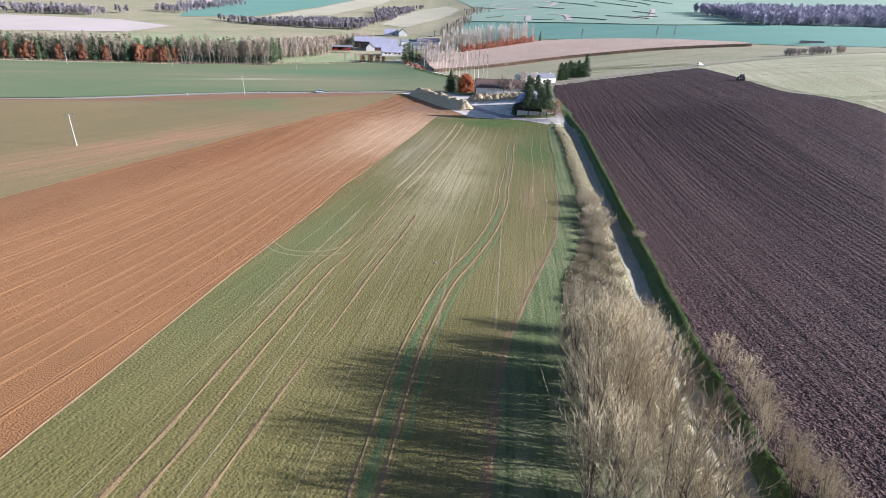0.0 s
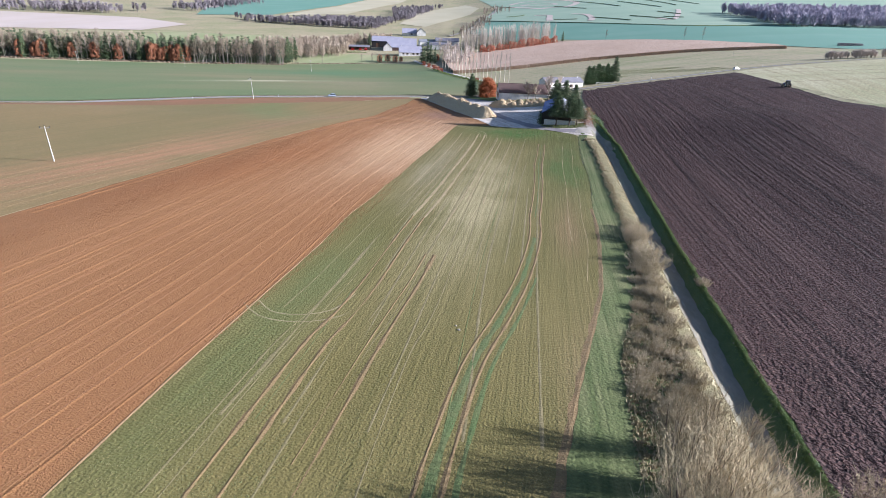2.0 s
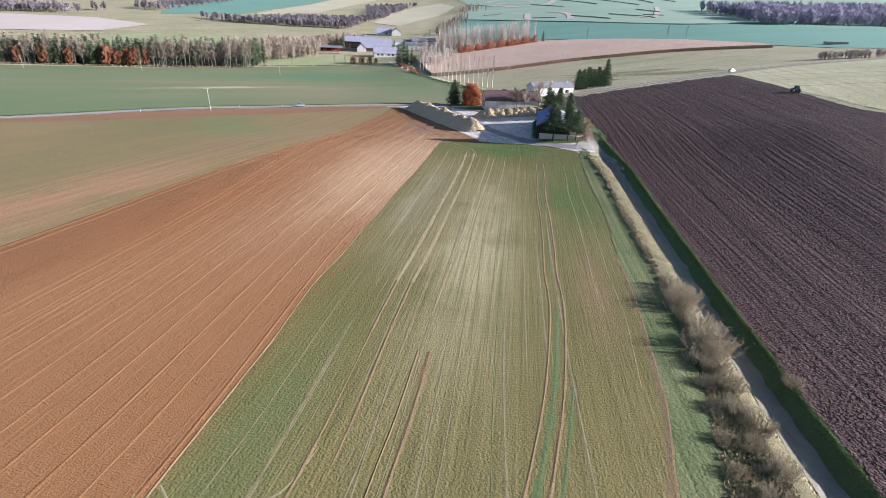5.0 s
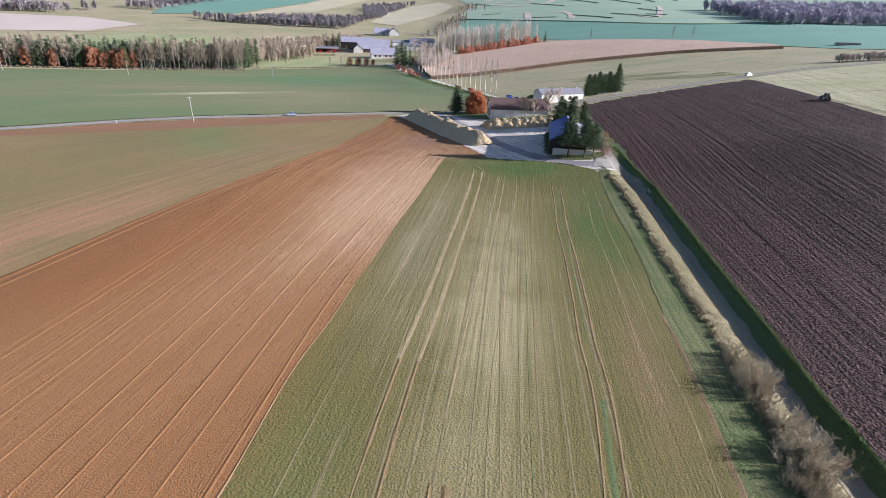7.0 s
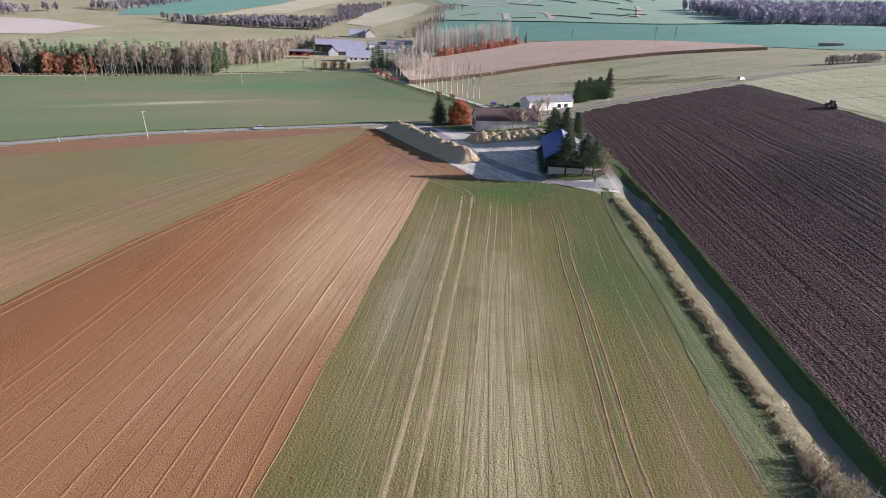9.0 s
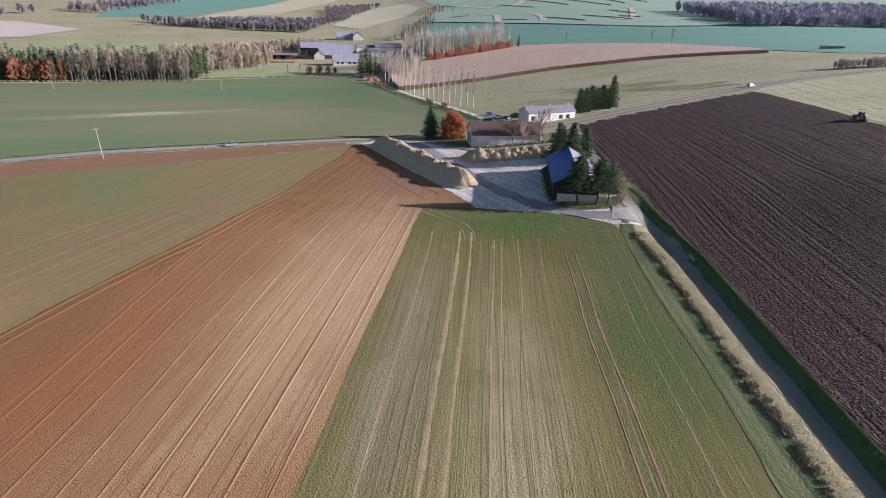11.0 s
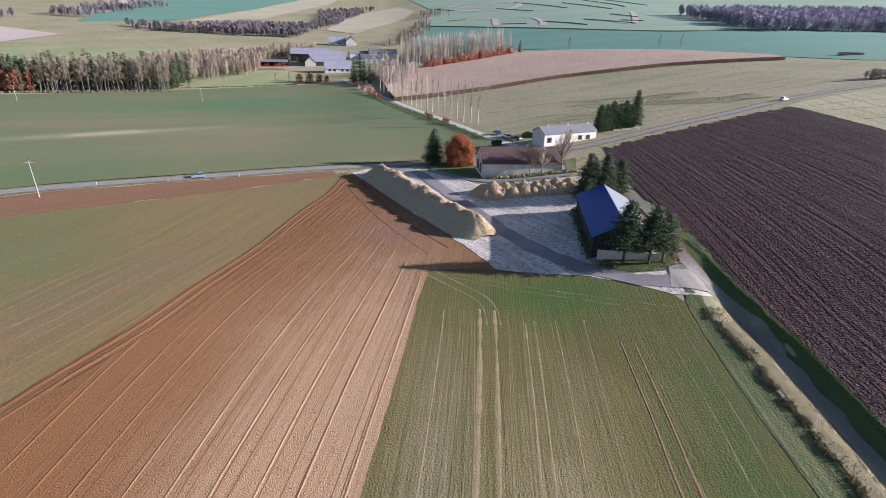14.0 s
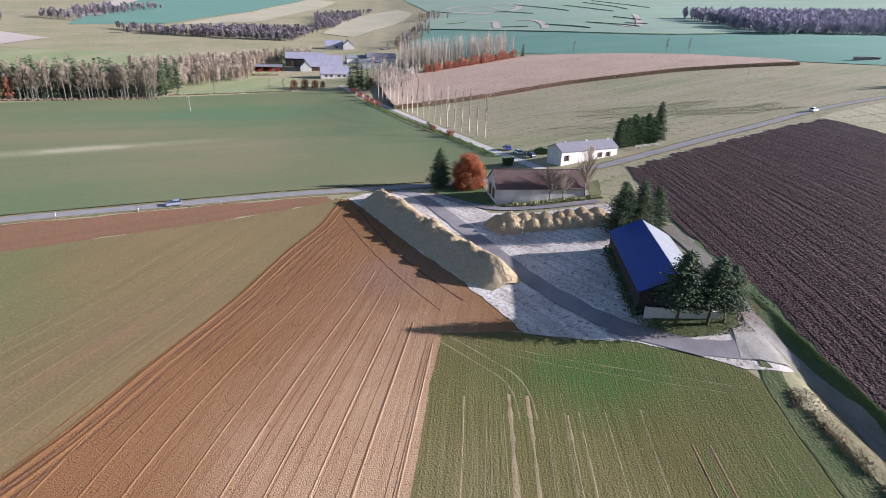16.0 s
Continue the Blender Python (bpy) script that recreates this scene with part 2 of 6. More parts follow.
# ---- mesh helpers ----
class Buf:
    """Vertices and faces of one mesh."""

    def __init__(self):
        self.v, self.f = [], []

    def add(self, verts, faces):
        n = len(self.v)
        self.v.extend(verts)
        self.f.extend(tuple(i + n for i in f) for f in faces)

    def box(self, x0, x1, y0, y1, z0, z1):
        self.add([(x, y, z) for z in (z0, z1) for x, y in ((x0, y0), (x1, y0), (x1, y1), (x0, y1))],
                 [(3, 2, 1, 0), (4, 5, 6, 7), (0, 1, 5, 4), (1, 2, 6, 5), (2, 3, 7, 6), (3, 0, 4, 7)])

    def tube(self, points, radii, sides=5, cap=False):
        rings = []
        for i, p in enumerate(points):
            a, b = points[max(0, i - 1)], points[min(len(points) - 1, i + 1)]
            d = Vector(b) - Vector(a)
            d = d.normalized() if d.length > 1e-6 else Vector((0, 0, 1))
            e = d.orthogonal().normalized()
            g = d.cross(e)
            rings.append([tuple(Vector(p) + radii[i] * (math.cos(w) * e + math.sin(w) * g)) for w in (2 * math.pi * k / sides for k in range(sides))])
        verts = [v for r in rings for v in r]
        faces = [(i * sides + k, i * sides + (k + 1) % sides, (i + 1) * sides + (k + 1) % sides, (i + 1) * sides + k)
                 for i in range(len(points) - 1) for k in range(sides)]
        if cap:
            faces += [tuple(range(sides - 1, -1, -1)), tuple((len(points) - 1) * sides + k for k in range(sides))]
        self.add(verts, faces)

    def lump(self, c, rx, ry, rz, turn=0.0):
        """A small eight-sided clump."""
        ca, sa = math.cos(turn), math.sin(turn)
        pts = [(rx, 0, 0), (0, ry, 0), (-rx, 0, 0), (0, -ry, 0), (0, 0, rz), (0, 0, -rz)]
        self.add([(c[0] + x * ca - y * sa, c[1] + x * sa + y * ca, c[2] + z) for x, y, z in pts],
                 [(0, 1, 4), (1, 2, 4), (2, 3, 4), (3, 0, 4), (1, 0, 5), (2, 1, 5), (3, 2, 5), (0, 3, 5)])

    def clod(self, c, rx, ry, rz, turn):
        """A broken clod: four faces that meet in a peak."""
        ca, sa = math.cos(turn), math.sin(turn)
        self.add([(c[0] + x * ca - y * sa, c[1] + x * sa + y * ca, c[2] + z) for x, y, z in ((rx, 0, 0), (0, ry, 0), (-rx, 0, 0), (0, -ry, 0), (0.3 * rx, 0.2 * ry, rz))],
                 [(0, 1, 4), (1, 2, 4), (2, 3, 4), (3, 0, 4)])

    def blob(self, c, r, rng, flat=0.8):
        """An uneven rounded lump of 20 faces."""
        n = len(self.v)
        phi = (1 + 5 ** 0.5) / 2
        base = [(-1, phi, 0), (1, phi, 0), (-1, -phi, 0), (1, -phi, 0), (0, -1, phi), (0, 1, phi), (0, -1, -phi), (0, 1, -phi), (phi, 0, -1), (phi, 0, 1), (-phi, 0, -1), (-phi, 0, 1)]
        for x, y, z in base:
            k = r / 1.9 * rng.uniform(0.8, 1.2)
            self.v.append((c[0] + x * k, c[1] + y * k, c[2] + z * k * flat))
        for f in ((0, 11, 5), (0, 5, 1), (0, 1, 7), (0, 7, 10), (0, 10, 11), (1, 5, 9), (5, 11, 4), (11, 10, 2), (10, 7, 6), (7, 1, 8),
                  (3, 9, 4), (3, 4, 2), (3, 2, 6), (3, 6, 8), (3, 8, 9), (4, 9, 5), (2, 4, 11), (6, 2, 10), (8, 6, 7), (9, 8, 1)):
            self.f.append(tuple(i + n for i in f))

    def leaf(self, c, u, w):
        c, u, w = Vector(c), Vector(u), Vector(w)
        self.add([tuple(c - u), tuple(c + w), tuple(c + u), tuple(c - w)], [(0, 1, 2, 3)])

    def mesh(self, name, material, smooth_faces=False):
        me = bpy.data.meshes.new(name)
        me.from_pydata(self.v, [], self.f)
        me.materials.append(material)
        if smooth_faces:
            me.polygons.foreach_set("use_smooth", [True] * len(me.polygons))
        me.update()
        return me


def part(name, buf, material, parent, label="", smooth_faces=False, kind=""):
    """One mesh object under a thing or a part."""
    data = buf if isinstance(buf, bpy.types.Mesh) else buf.mesh(name, material, smooth_faces)
    ob = new(name, data)
    ob.parent = parent
    return tagged(ob, label, kind=kind)


def thing(name, label, category, m=None, group="", kind=""):
    ob = new(name)
    ob.empty_display_size = 0.2
    if m is not None:
        ob.matrix_basis = m
    return tagged(ob, label, category, group, kind)


def solid(name, buf, material, label, category, m=None, group="", kind="", smooth_faces=False):
    """A thing of one mesh."""
    ob = new(name, buf.mesh(name, material, smooth_faces))
    if m is not None:
        ob.matrix_basis = m
    return tagged(ob, label, category, group, kind)


def stand(x, y, turn=0.0, lift=0.0):
    return pose(x, y, ground_z(x, y) + lift, 0, 0, turn)


def sized(x, y, turn, k, sink=0.05):
    return pose(x, y, ground_z(x, y) - sink, 0, 0, turn) @ Matrix.Diagonal((k, k, k, 1))


def curve_through(points, step=3.0):
    """A smooth line through the points, at about even steps."""
    p = [Vector(q) for q in points]
    p = [2 * p[0] - p[1]] + p + [2 * p[-1] - p[-2]]
    out = []
    for a, b, c, d in zip(p, p[1:], p[2:], p[3:]):
        n = max(1, int((c - b).length / step))
        for i in range(n):
            t = i / n
            out.append(0.5 * ((2 * b) + (c - a) * t + (2 * a - 5 * b + 4 * c - d) * t * t + (3 * b - a - 3 * c + d) * t ** 3))
    return out + [p[-2]]


def sheet(name, outline, material, step, lift, label, category="field", rough=0.0):
    """A piece of ground with a smooth outline, draped over the land."""
    bm = bmesh.new()
    line = [Vector((x, y, 0)) for x, y in outline]
    verts = []
    for a, b in zip(line, line[1:] + line[:1]):
        n = max(1, int((b - a).length / (step * 0.7)))
        across = Vector((a.y - b.y, b.x - a.x, 0)).normalized()
        for i in range(n):
            q = a.lerp(b, i / n)
            verts.append(bm.verts.new(q + across * rough * noise.noise(q * 0.35)))
    bm.faces.new(verts)
    for axis in (0, 1):
        values = [v.co[axis] for v in verts]
        k = math.floor(min(values) / step) + 1
        while k * step < max(values):
            co, no = Vector((0, 0, 0)), Vector((0, 0, 0))
            co[axis], no[axis] = k * step, 1
            bmesh.ops.bisect_plane(bm, geom=bm.verts[:] + bm.edges[:] + bm.faces[:], plane_co=co, plane_no=no)
            k += 1
    for v in bm.verts:
        v.co.z = ground_z(v.co.x, v.co.y) + lift
    bmesh.ops.recalc_face_normals(bm, faces=bm.faces[:])
    if sum(f.normal.z for f in bm.faces) < 0:
        bmesh.ops.reverse_faces(bm, faces=bm.faces[:])
    me = bpy.data.meshes.new(name)
    bm.to_mesh(me)
    bm.free()
    me.materials.append(material)
    for p in me.polygons:
        p.use_smooth = True
    return tagged(new(name, me), label, category, kind="structure")


def ribbon(buf, points, width, lift, shift=0.0, crown=0.0, step=3.0, wobble=0.0, edge=None):
    """A strip along a line, draped over the land; shift moves it sideways."""
    line = curve_through([(x, y, 0) for x, y in points], step)
    verts, faces = [], []
    for i, p in enumerate(line):
        d = (line[min(i + 1, len(line) - 1)] - line[max(i - 1, 0)]).normalized()
        n = Vector((d.y, -d.x, 0))
        w = width * (1 + wobble * noise.noise(p * 0.3))
        for k in (-1, 0, 1):
            q = p + n * (shift + k * w / 2)
            verts.append((q.x, q.y, ground_z(q.x, q.y) + (lift + crown if k == 0 else edge if edge is not None else lift)))
    for i in range(len(line) - 1):
        for k in range(2):
            faces.append((3 * i + k, 3 * i + k + 1, 3 * i + k + 4, 3 * i + k + 3))
    buf.add(verts, faces)


# ---- the ground: one sheet to the horizon ----
def spaced(*runs):
    out = []
    for a, b, step in runs:
        n = max(1, round((b - a) / step))
        out += [a + (b - a) * i / n for i in range(n)]
    return out + [runs[-1][1]]


columns = spaced((-2600, -600, 100), (-600, -120, 16), (-120, 14, 5), (14, 38, 0.5), (38, 130, 5), (130, 700, 16), (700, 2700, 100))
rows = spaced((-400, -40, 30), (-40, 420, 5), (420, 900, 10), (900, 1500, 30), (1500, 4700, 80))
land = Buf()
land.v = [(s + SKEW * max(-40, min(260, y)), y, ground_z(s + SKEW * max(-40, min(260, y)), y)) for y in rows for s in columns]
land.f = [(j * len(columns) + i, j * len(columns) + i + 1, (j + 1) * len(columns) + i + 1, (j + 1) * len(columns) + i)
          for j in range(len(rows) - 1) for i in range(len(columns) - 1)]
solid("ground", land, M["grass"], "rolling grassland and field margins reaching the hills", "ground", kind="structure", smooth_faces=True)


def track(s, y):
    return (s + SKEW * y + along(y, BEND), y)


EDGE = [(-25, -60), (-22.6, 0), (-22, 17), (-21, 28), (-19.4, 47), (-17.7, 62), (-16.6, 71), (-14.7, 86), (-13.2, 101), (-11, 113), (-9.3, 124), (-7.2, 134), (-4.4, 151), (-1.6, 165), (1.2, 179), (4.8, 198), (7.6, 210)]
PLOUGH = [(-10.5, 277), (-14, 257), (-18.7, 243), (-24.2, 222), (-28.8, 204), (-32.5, 189), (-37.6, 176), (-43.4, 159), (-47.8, 141), (-51.6, 122), (-55, 105), (-58.0, 84.6), (-59.5, 70), (-63, 20), (-70, -60)]
MARGIN = [(-2, -60), (5.5, 0), (8.4, 17), (10.7, 31), (13.1, 41), (17.5, 54.5), (23.6, 72), (26.2, 80), (30.3, 97.4), (32.8, 110), (34.4, 121), (37.4, 135.5), (40.0, 150), (41.8, 166), (43.4, 176), (45.2, 187), (46.9, 195.8)]
DRIVE = [(47, 296), (44.3, 305), (40.6, 319.6), (35.3, 342.7), (29.1, 375), (20.6, 416), (8.7, 465), (-11.5, 533), (-28, 580)]
LANE = [(-300, 128), (-180, 196), (-125, 232), (-99, 250.5), (-80, 261.5), (-62, 268.5), (-28, 280.5), (-8, 285), (12, 289), (32, 291.5), (48, 293),
        (63, 296.5), (82, 306.5), (107, 320), (137, 335.5), (172, 355), (210, 371), (262, 386), (330, 400)]


def lane_y(x):
    for (a, u), (b, v) in zip(LANE, LANE[1:]):
        if a <= x <= b:
            return u + (v - u) * (x - a) / (b - a)
    return LANE[0][1] if x < LANE[0][0] else LANE[-1][1]


def ragged(line):
    """Plough bouts that end at uneven lengths along the margin of the lane."""
    r, out = random.Random(4), []
    for (ax, ay), (bx, by) in zip(line, line[1:]):
        n = int((bx - ax) / 1.1)
        for i in range(n):
            x = ax + (bx - ax) * (i + 0.5) / n
            reach = r.uniform(-6.5, -1.0) if i % 2 else r.uniform(-2.2, -0.4)
            out.append((x - reach * 0.25, ay + (by - ay) * (i + 0.5) / n + reach))
    return out


sheet("field_brown", EDGE + [(19.2, 210.0), (15.4, 222.0), (12.5, 228.5), (4.5, 246.5), (-7, 274.5)] + PLOUGH, M["brown"], 4, 0.06, "bare reddish-brown tilled soil with fine drill lines", rough=0.15)
sheet("field_sprouting", PLOUGH[::-1] + [(-16, 272), (-34, 260.7), (-55, 250.5), (-90, 233), (-125, 216), (-185, 181), (-300, 116), (-300, -60)], M["olive"], 4, 0.13,
      "olive-brown soil with thinly sprouting crop")
sheet("field_headland", [(-12.5, 275.5), (-16, 272), (-34, 260.7), (-55, 250.5), (-90, 233), (-125, 216), (-185, 181), (-300, 116)]
      + [(x, lane_y(x) - 4.2) for x in (-298, -180, -125, -99, -80, -62, -28, -14)], M["red"], 6, 0.07, "reddish bare headland strip beside the lane", rough=2.2)
sheet("field_wheat", EDGE + [(13.5, 211.2), (19.5, 209.2), (24.7, 207.4), (31.9, 206.4), (36.1, 204.8), (42.3, 201.0), (45.9, 198.4)] + MARGIN[::-1],
      M["green"], 4, 0.06, "young green wheat with worn pale rows and wheel lines", rough=0.15)
sheet("field_ploughed", [track(29.45, y) for y in range(-60, 201, 10)] + [(58.4, 210), (58.6, 224), (59.5, 244), (63, 268), (68.6, 293), *ragged([(68.6, 293), (86, 303.5), (117.6, 319), (140, 330), (159, 336)]),
      (159.4, 328), (153, 290), (147.3, 256), (146, 235), (148, 204), (153, 177), (162, 140), (175, 60), (185, -60)], M["dark"], 2.5, 0.16, "freshly ploughed dark brown earth in furrows", rough=0.8)
sheet("field_valley", [(-420, 90)] + [(x, lane_y(x) + 3.4) for x in (-300, -180, -125, -99, -80, -62, -28, -8, 12)] + [(30, 297), (40, 312), (33, 345), (22, 378), (6, 444), (-22, 556),
      (-60, 556), (-128, 522), (-204, 482), (-300, 458), (-430, 430)], M["farfield"], 10, 0.30, "green winter wheat field with a pale worn streak")

M.update(
    asphalt=plain("worn_asphalt", (0.19, 0.165, 0.17), (0.24, 0.21, 0.205), 0.3, 0.85, 0.4, 0.02, coarse=(0.27, 0.24, 0.23)),
    lanetop=plain("pale_lane_surface", (0.29, 0.265, 0.245), (0.23, 0.21, 0.20), 0.3, 0.85, 0.3, 0.02),
    chalk=field_material("pale_chalk_hardstanding", (0.66, 0.59, 0.52), (0.52, 0.45, 0.385), (0.38, 0.32, 0.265), -25, 0.9, 0.3, 0.12, 0.6, 2.2, 0.06, ridge=0.25, rowmix=0.8, speck=((0.25, 0.20, 0.155), 1.3, 0.54, 0.66)),
    gravel=plain("pale_track", (0.40, 0.355, 0.30), (0.31, 0.27, 0.215), 0.35, 0.95, 0.4, 0.05),
    trackrut=plain("stony_wheel_rut", (0.255, 0.225, 0.18), (0.20, 0.175, 0.135), 0.4, 0.95, 0.4, 0.05),
    trackbed=plain("rutted_track_soil", (0.26, 0.225, 0.17), (0.18, 0.16, 0.112), 0.5, 0.95, 0.5, 0.06, coarse=(0.225, 0.205, 0.135), stretch=(1, 0.35, 1)),
    drivetop=plain("pale_drive_gravel", (0.62, 0.56, 0.49), (0.48, 0.42, 0.35), 0.35, 0.95, 0.4, 0.05),
    dry=plain("dry_grass", (0.265, 0.215, 0.112), (0.16, 0.14, 0.068), 0.5, 0.95, 0.8, 0.15),
    bank=plain("bank_grass", (0.085, 0.125, 0.042), (0.11, 0.145, 0.05), 0.6, 0.9, 0.8, 0.15),
    margin=field_material("margin_grass", (0.098, 0.115, 0.043), (0.15, 0.145, 0.066), (0.068, 0.085, 0.029), 8, 1.2, 0.25, 0.05, 0.7, 3.5, 0.08),
    # rut soil; also colours the strips drawn in for shaded rut edges
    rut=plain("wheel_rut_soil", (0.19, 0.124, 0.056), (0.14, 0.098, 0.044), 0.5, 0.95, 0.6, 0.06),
    pale=plain("worn_crop", (0.30, 0.225, 0.125), (0.215, 0.165, 0.082), 0.5, 0.95, 0.5, 0.05),
    turned=plain("turned_crop", (0.235, 0.19, 0.105), (0.18, 0.15, 0.08), 0.5, 0.95, 0.5, 0.05),
    faint=plain("thin_crop", (0.185, 0.148, 0.072), (0.135, 0.112, 0.05), 0.5, 0.95, 0.5, 0.05),
    lush=plain("lush_crop", (0.075, 0.108, 0.032), (0.098, 0.105, 0.038), 0.3, 0.9, 0.5, 0.06),
    furrow=plain("open_furrow", (0.115, 0.052, 0.025), (0.15, 0.07, 0.034), 0.4, 0.95, 0.8, 0.1),
    drill=plain("drill_shade_soil", (0.15, 0.07, 0.030), (0.175, 0.085, 0.036), 0.4, 0.95, 0.6, 0.06),
    sandrow=plain("pale_soil_ridge", (0.23, 0.135, 0.07), (0.17, 0.11, 0.055), 0.4, 0.95, 0.6, 0.06),
    # the next two are paler and bluer, with distance haze painted in
    teal=field_material("hazed_blue_green_crop", (0.13, 0.235, 0.175), (0.145, 0.245, 0.185), (0.125, 0.225, 0.165), 80, 0.03, far=True),
    pasture=field_material("hazed_pasture", (0.25, 0.32, 0.225), (0.285, 0.34, 0.245), (0.235, 0.305, 0.215), 80, 0.02, patch_size=0.006, far=True),
    tan=field_material("dry_hill_grass", (0.42, 0.365, 0.25), (0.36, 0.32, 0.21), (0.39, 0.34, 0.225), 20, 0.03, patch_size=0.01, far=True),
    rose=field_material("pinkish_soil", (0.47, 0.385, 0.33), (0.43, 0.355, 0.30), (0.44, 0.36, 0.30), 20, 0.03, patch_size=0.01, far=True),
    stubble=field_material("straw_stubble", (0.46, 0.405, 0.245), (0.36, 0.34, 0.18), (0.36, 0.31, 0.17), 15, 0.5, 0.4, 0.02, 0.6, 1.2, 0.08),
    meadow=field_material("meadow", (0.25, 0.265, 0.13), (0.29, 0.28, 0.15), (0.22, 0.24, 0.11), 20, 0.05, patch_size=0.02, far=True),
    reeds=field_material("dry_reed_tops", (0.48, 0.345, 0.255), (0.43, 0.30, 0.215), (0.39, 0.27, 0.185), 65, 0.5, 0.35, 0.02, 0.6, 0.9, 0.12, ridge=0.1, rowmix=0.4, speck=((0.24, 0.16, 0.115), 0.55, 0.57, 0.70)),
    darkwood=plain("near_black_boards", (0.035, 0.03, 0.027), (0.05, 0.042, 0.037), 1.2, 0.9, 0.4, 0.02),
    brush=leafy("brown_brush", (0.17, 0.125, 0.08), (0.09, 0.07, 0.045)),
    woodtwig=leafy("wood_crown_twigs", (0.37, 0.295, 0.21), (0.20, 0.16, 0.115)),
    scrubtwig=leafy("scrub_crown_twigs", (0.43, 0.345, 0.255), (0.29, 0.23, 0.17)),
    woodbark=plain("grey_brown_bark", (0.225, 0.195, 0.165), (0.15, 0.13, 0.11), 1.0, 0.9, 0.3, 0.02),
    # lilac tint paints distance haze into the twigs of the far wood
    farmauve=leafy("hazed_bare_twigs", (0.37, 0.33, 0.39), (0.31, 0.275, 0.33)),
    reedstalk=leafy("reed_stalks", (0.44, 0.315, 0.22), (0.32, 0.225, 0.155)),
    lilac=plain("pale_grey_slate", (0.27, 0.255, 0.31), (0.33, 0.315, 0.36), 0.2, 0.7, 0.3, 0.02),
    wall=plain("whitewashed_wall", (0.72, 0.68, 0.62), (0.58, 0.54, 0.48), 0.5, 0.9, 0.3, 0.01),
    oldwall=plain("weathered_lime_wall", (0.70, 0.66, 0.61), (0.46, 0.425, 0.39), 0.35, 0.95, 0.4, 0.02, stretch=(1, 1, 0.6)),
    tiles=plain("brown_clay_tiles", (0.095, 0.058, 0.05), (0.125, 0.08, 0.068), 0.4, 0.9, 0.6, 0.04, stretch=(1, 1, 3)),
    slate=plain("grey_slate", (0.165, 0.155, 0.175), (0.205, 0.19, 0.205), 0.4, 0.75, 0.4, 0.02),
    # shed roof: blue on the west slope, pale grey on the east slope
    sheetblue=plain("blue_roof_sheet", (0.018, 0.04, 0.22), (0.022, 0.048, 0.25), 0.3, 0.45, 0.1, 0.01),
    sheetgrey=plain("pale_grey_roof_sheet", (0.24, 0.24, 0.25), (0.20, 0.20, 0.21), 0.3, 0.7, 0.2, 0.01),
    wood=plain("dark_brown_wood", (0.12, 0.065, 0.035), (0.16, 0.09, 0.05), 1.5, 0.8, 0.3, 0.01),
    concrete=plain("concrete", (0.40, 0.38, 0.33), (0.33, 0.31, 0.27), 0.8, 0.85, 0.2, 0.01),
    bark=plain("dark_bark", (0.075, 0.055, 0.04), (0.12, 0.09, 0.065), 1.5, 0.9, 0.5, 0.03),
    palebark=plain("pale_bark", (0.60, 0.52, 0.40), (0.46, 0.39, 0.30), 1.0, 0.85, 0.3, 0.02),
    needles=leafy("spruce_needles", (0.034, 0.06, 0.03), (0.13, 0.155, 0.07)),
    cypress=leafy("cypress_foliage", (0.045, 0.08, 0.032), (0.095, 0.13, 0.052)),
    copper=leafy("copper_leaves", (0.22, 0.06, 0.022), (0.33, 0.105, 0.032)),
    crimson=leafy("red_autumn_leaves", (0.38, 0.12, 0.07), (0.46, 0.20, 0.115)),
    straw=leafy("straw_twigs", (0.57, 0.465, 0.285), (0.29, 0.23, 0.135)),
    hedgetwig=leafy("hedge_twigs", (0.40, 0.325, 0.205), (0.23, 0.185, 0.11)),
    twig=leafy("brown_twigs", (0.34, 0.275, 0.21), (0.23, 0.18, 0.135)),
    rust=leafy("rusty_leaves", (0.32, 0.135, 0.065), (0.22, 0.095, 0.055)),
    russet=leafy("russet_hedge_leaves", (0.34, 0.11, 0.06), (0.22, 0.075, 0.045)),
    hedgedark=leafy("dark_hedge_twigs", (0.26, 0.225, 0.23), (0.14, 0.12, 0.13)),
    mauve=leafy("bare_crown_twigs", (0.56, 0.475, 0.41), (0.42, 0.35, 0.30)),
    tuft=leafy("dry_tussock", (0.33, 0.265, 0.15), (0.18, 0.15, 0.08)),
    greentuft=leafy("green_tussock", (0.10, 0.145, 0.042), (0.17, 0.21, 0.062)),
    clod=leafy("earth_clods", (0.102, 0.058, 0.048), (0.027, 0.0155, 0.013), 0.9),
    crumb=leafy("soil_crumb", (0.235, 0.115, 0.05), (0.15, 0.068, 0.028), 0.9),
    beet=leafy("sugar_beet", (0.60, 0.46, 0.28), (0.34, 0.25, 0.145)),
    beetbody=plain("heaped_beet", (0.57, 0.455, 0.29), (0.45, 0.35, 0.215), 1.2, 0.95, 0.7, 0.06),
    clodfield=plain("smeared_dark_earth", (0.085, 0.06, 0.056), (0.06, 0.043, 0.043), 0.5, 0.8, 0.8, 0.1),
    dark_glass=plain("dark_window_glass", (0.03, 0.035, 0.04), (0.05, 0.055, 0.06), 0.5, 0.12, 0, 0),
)

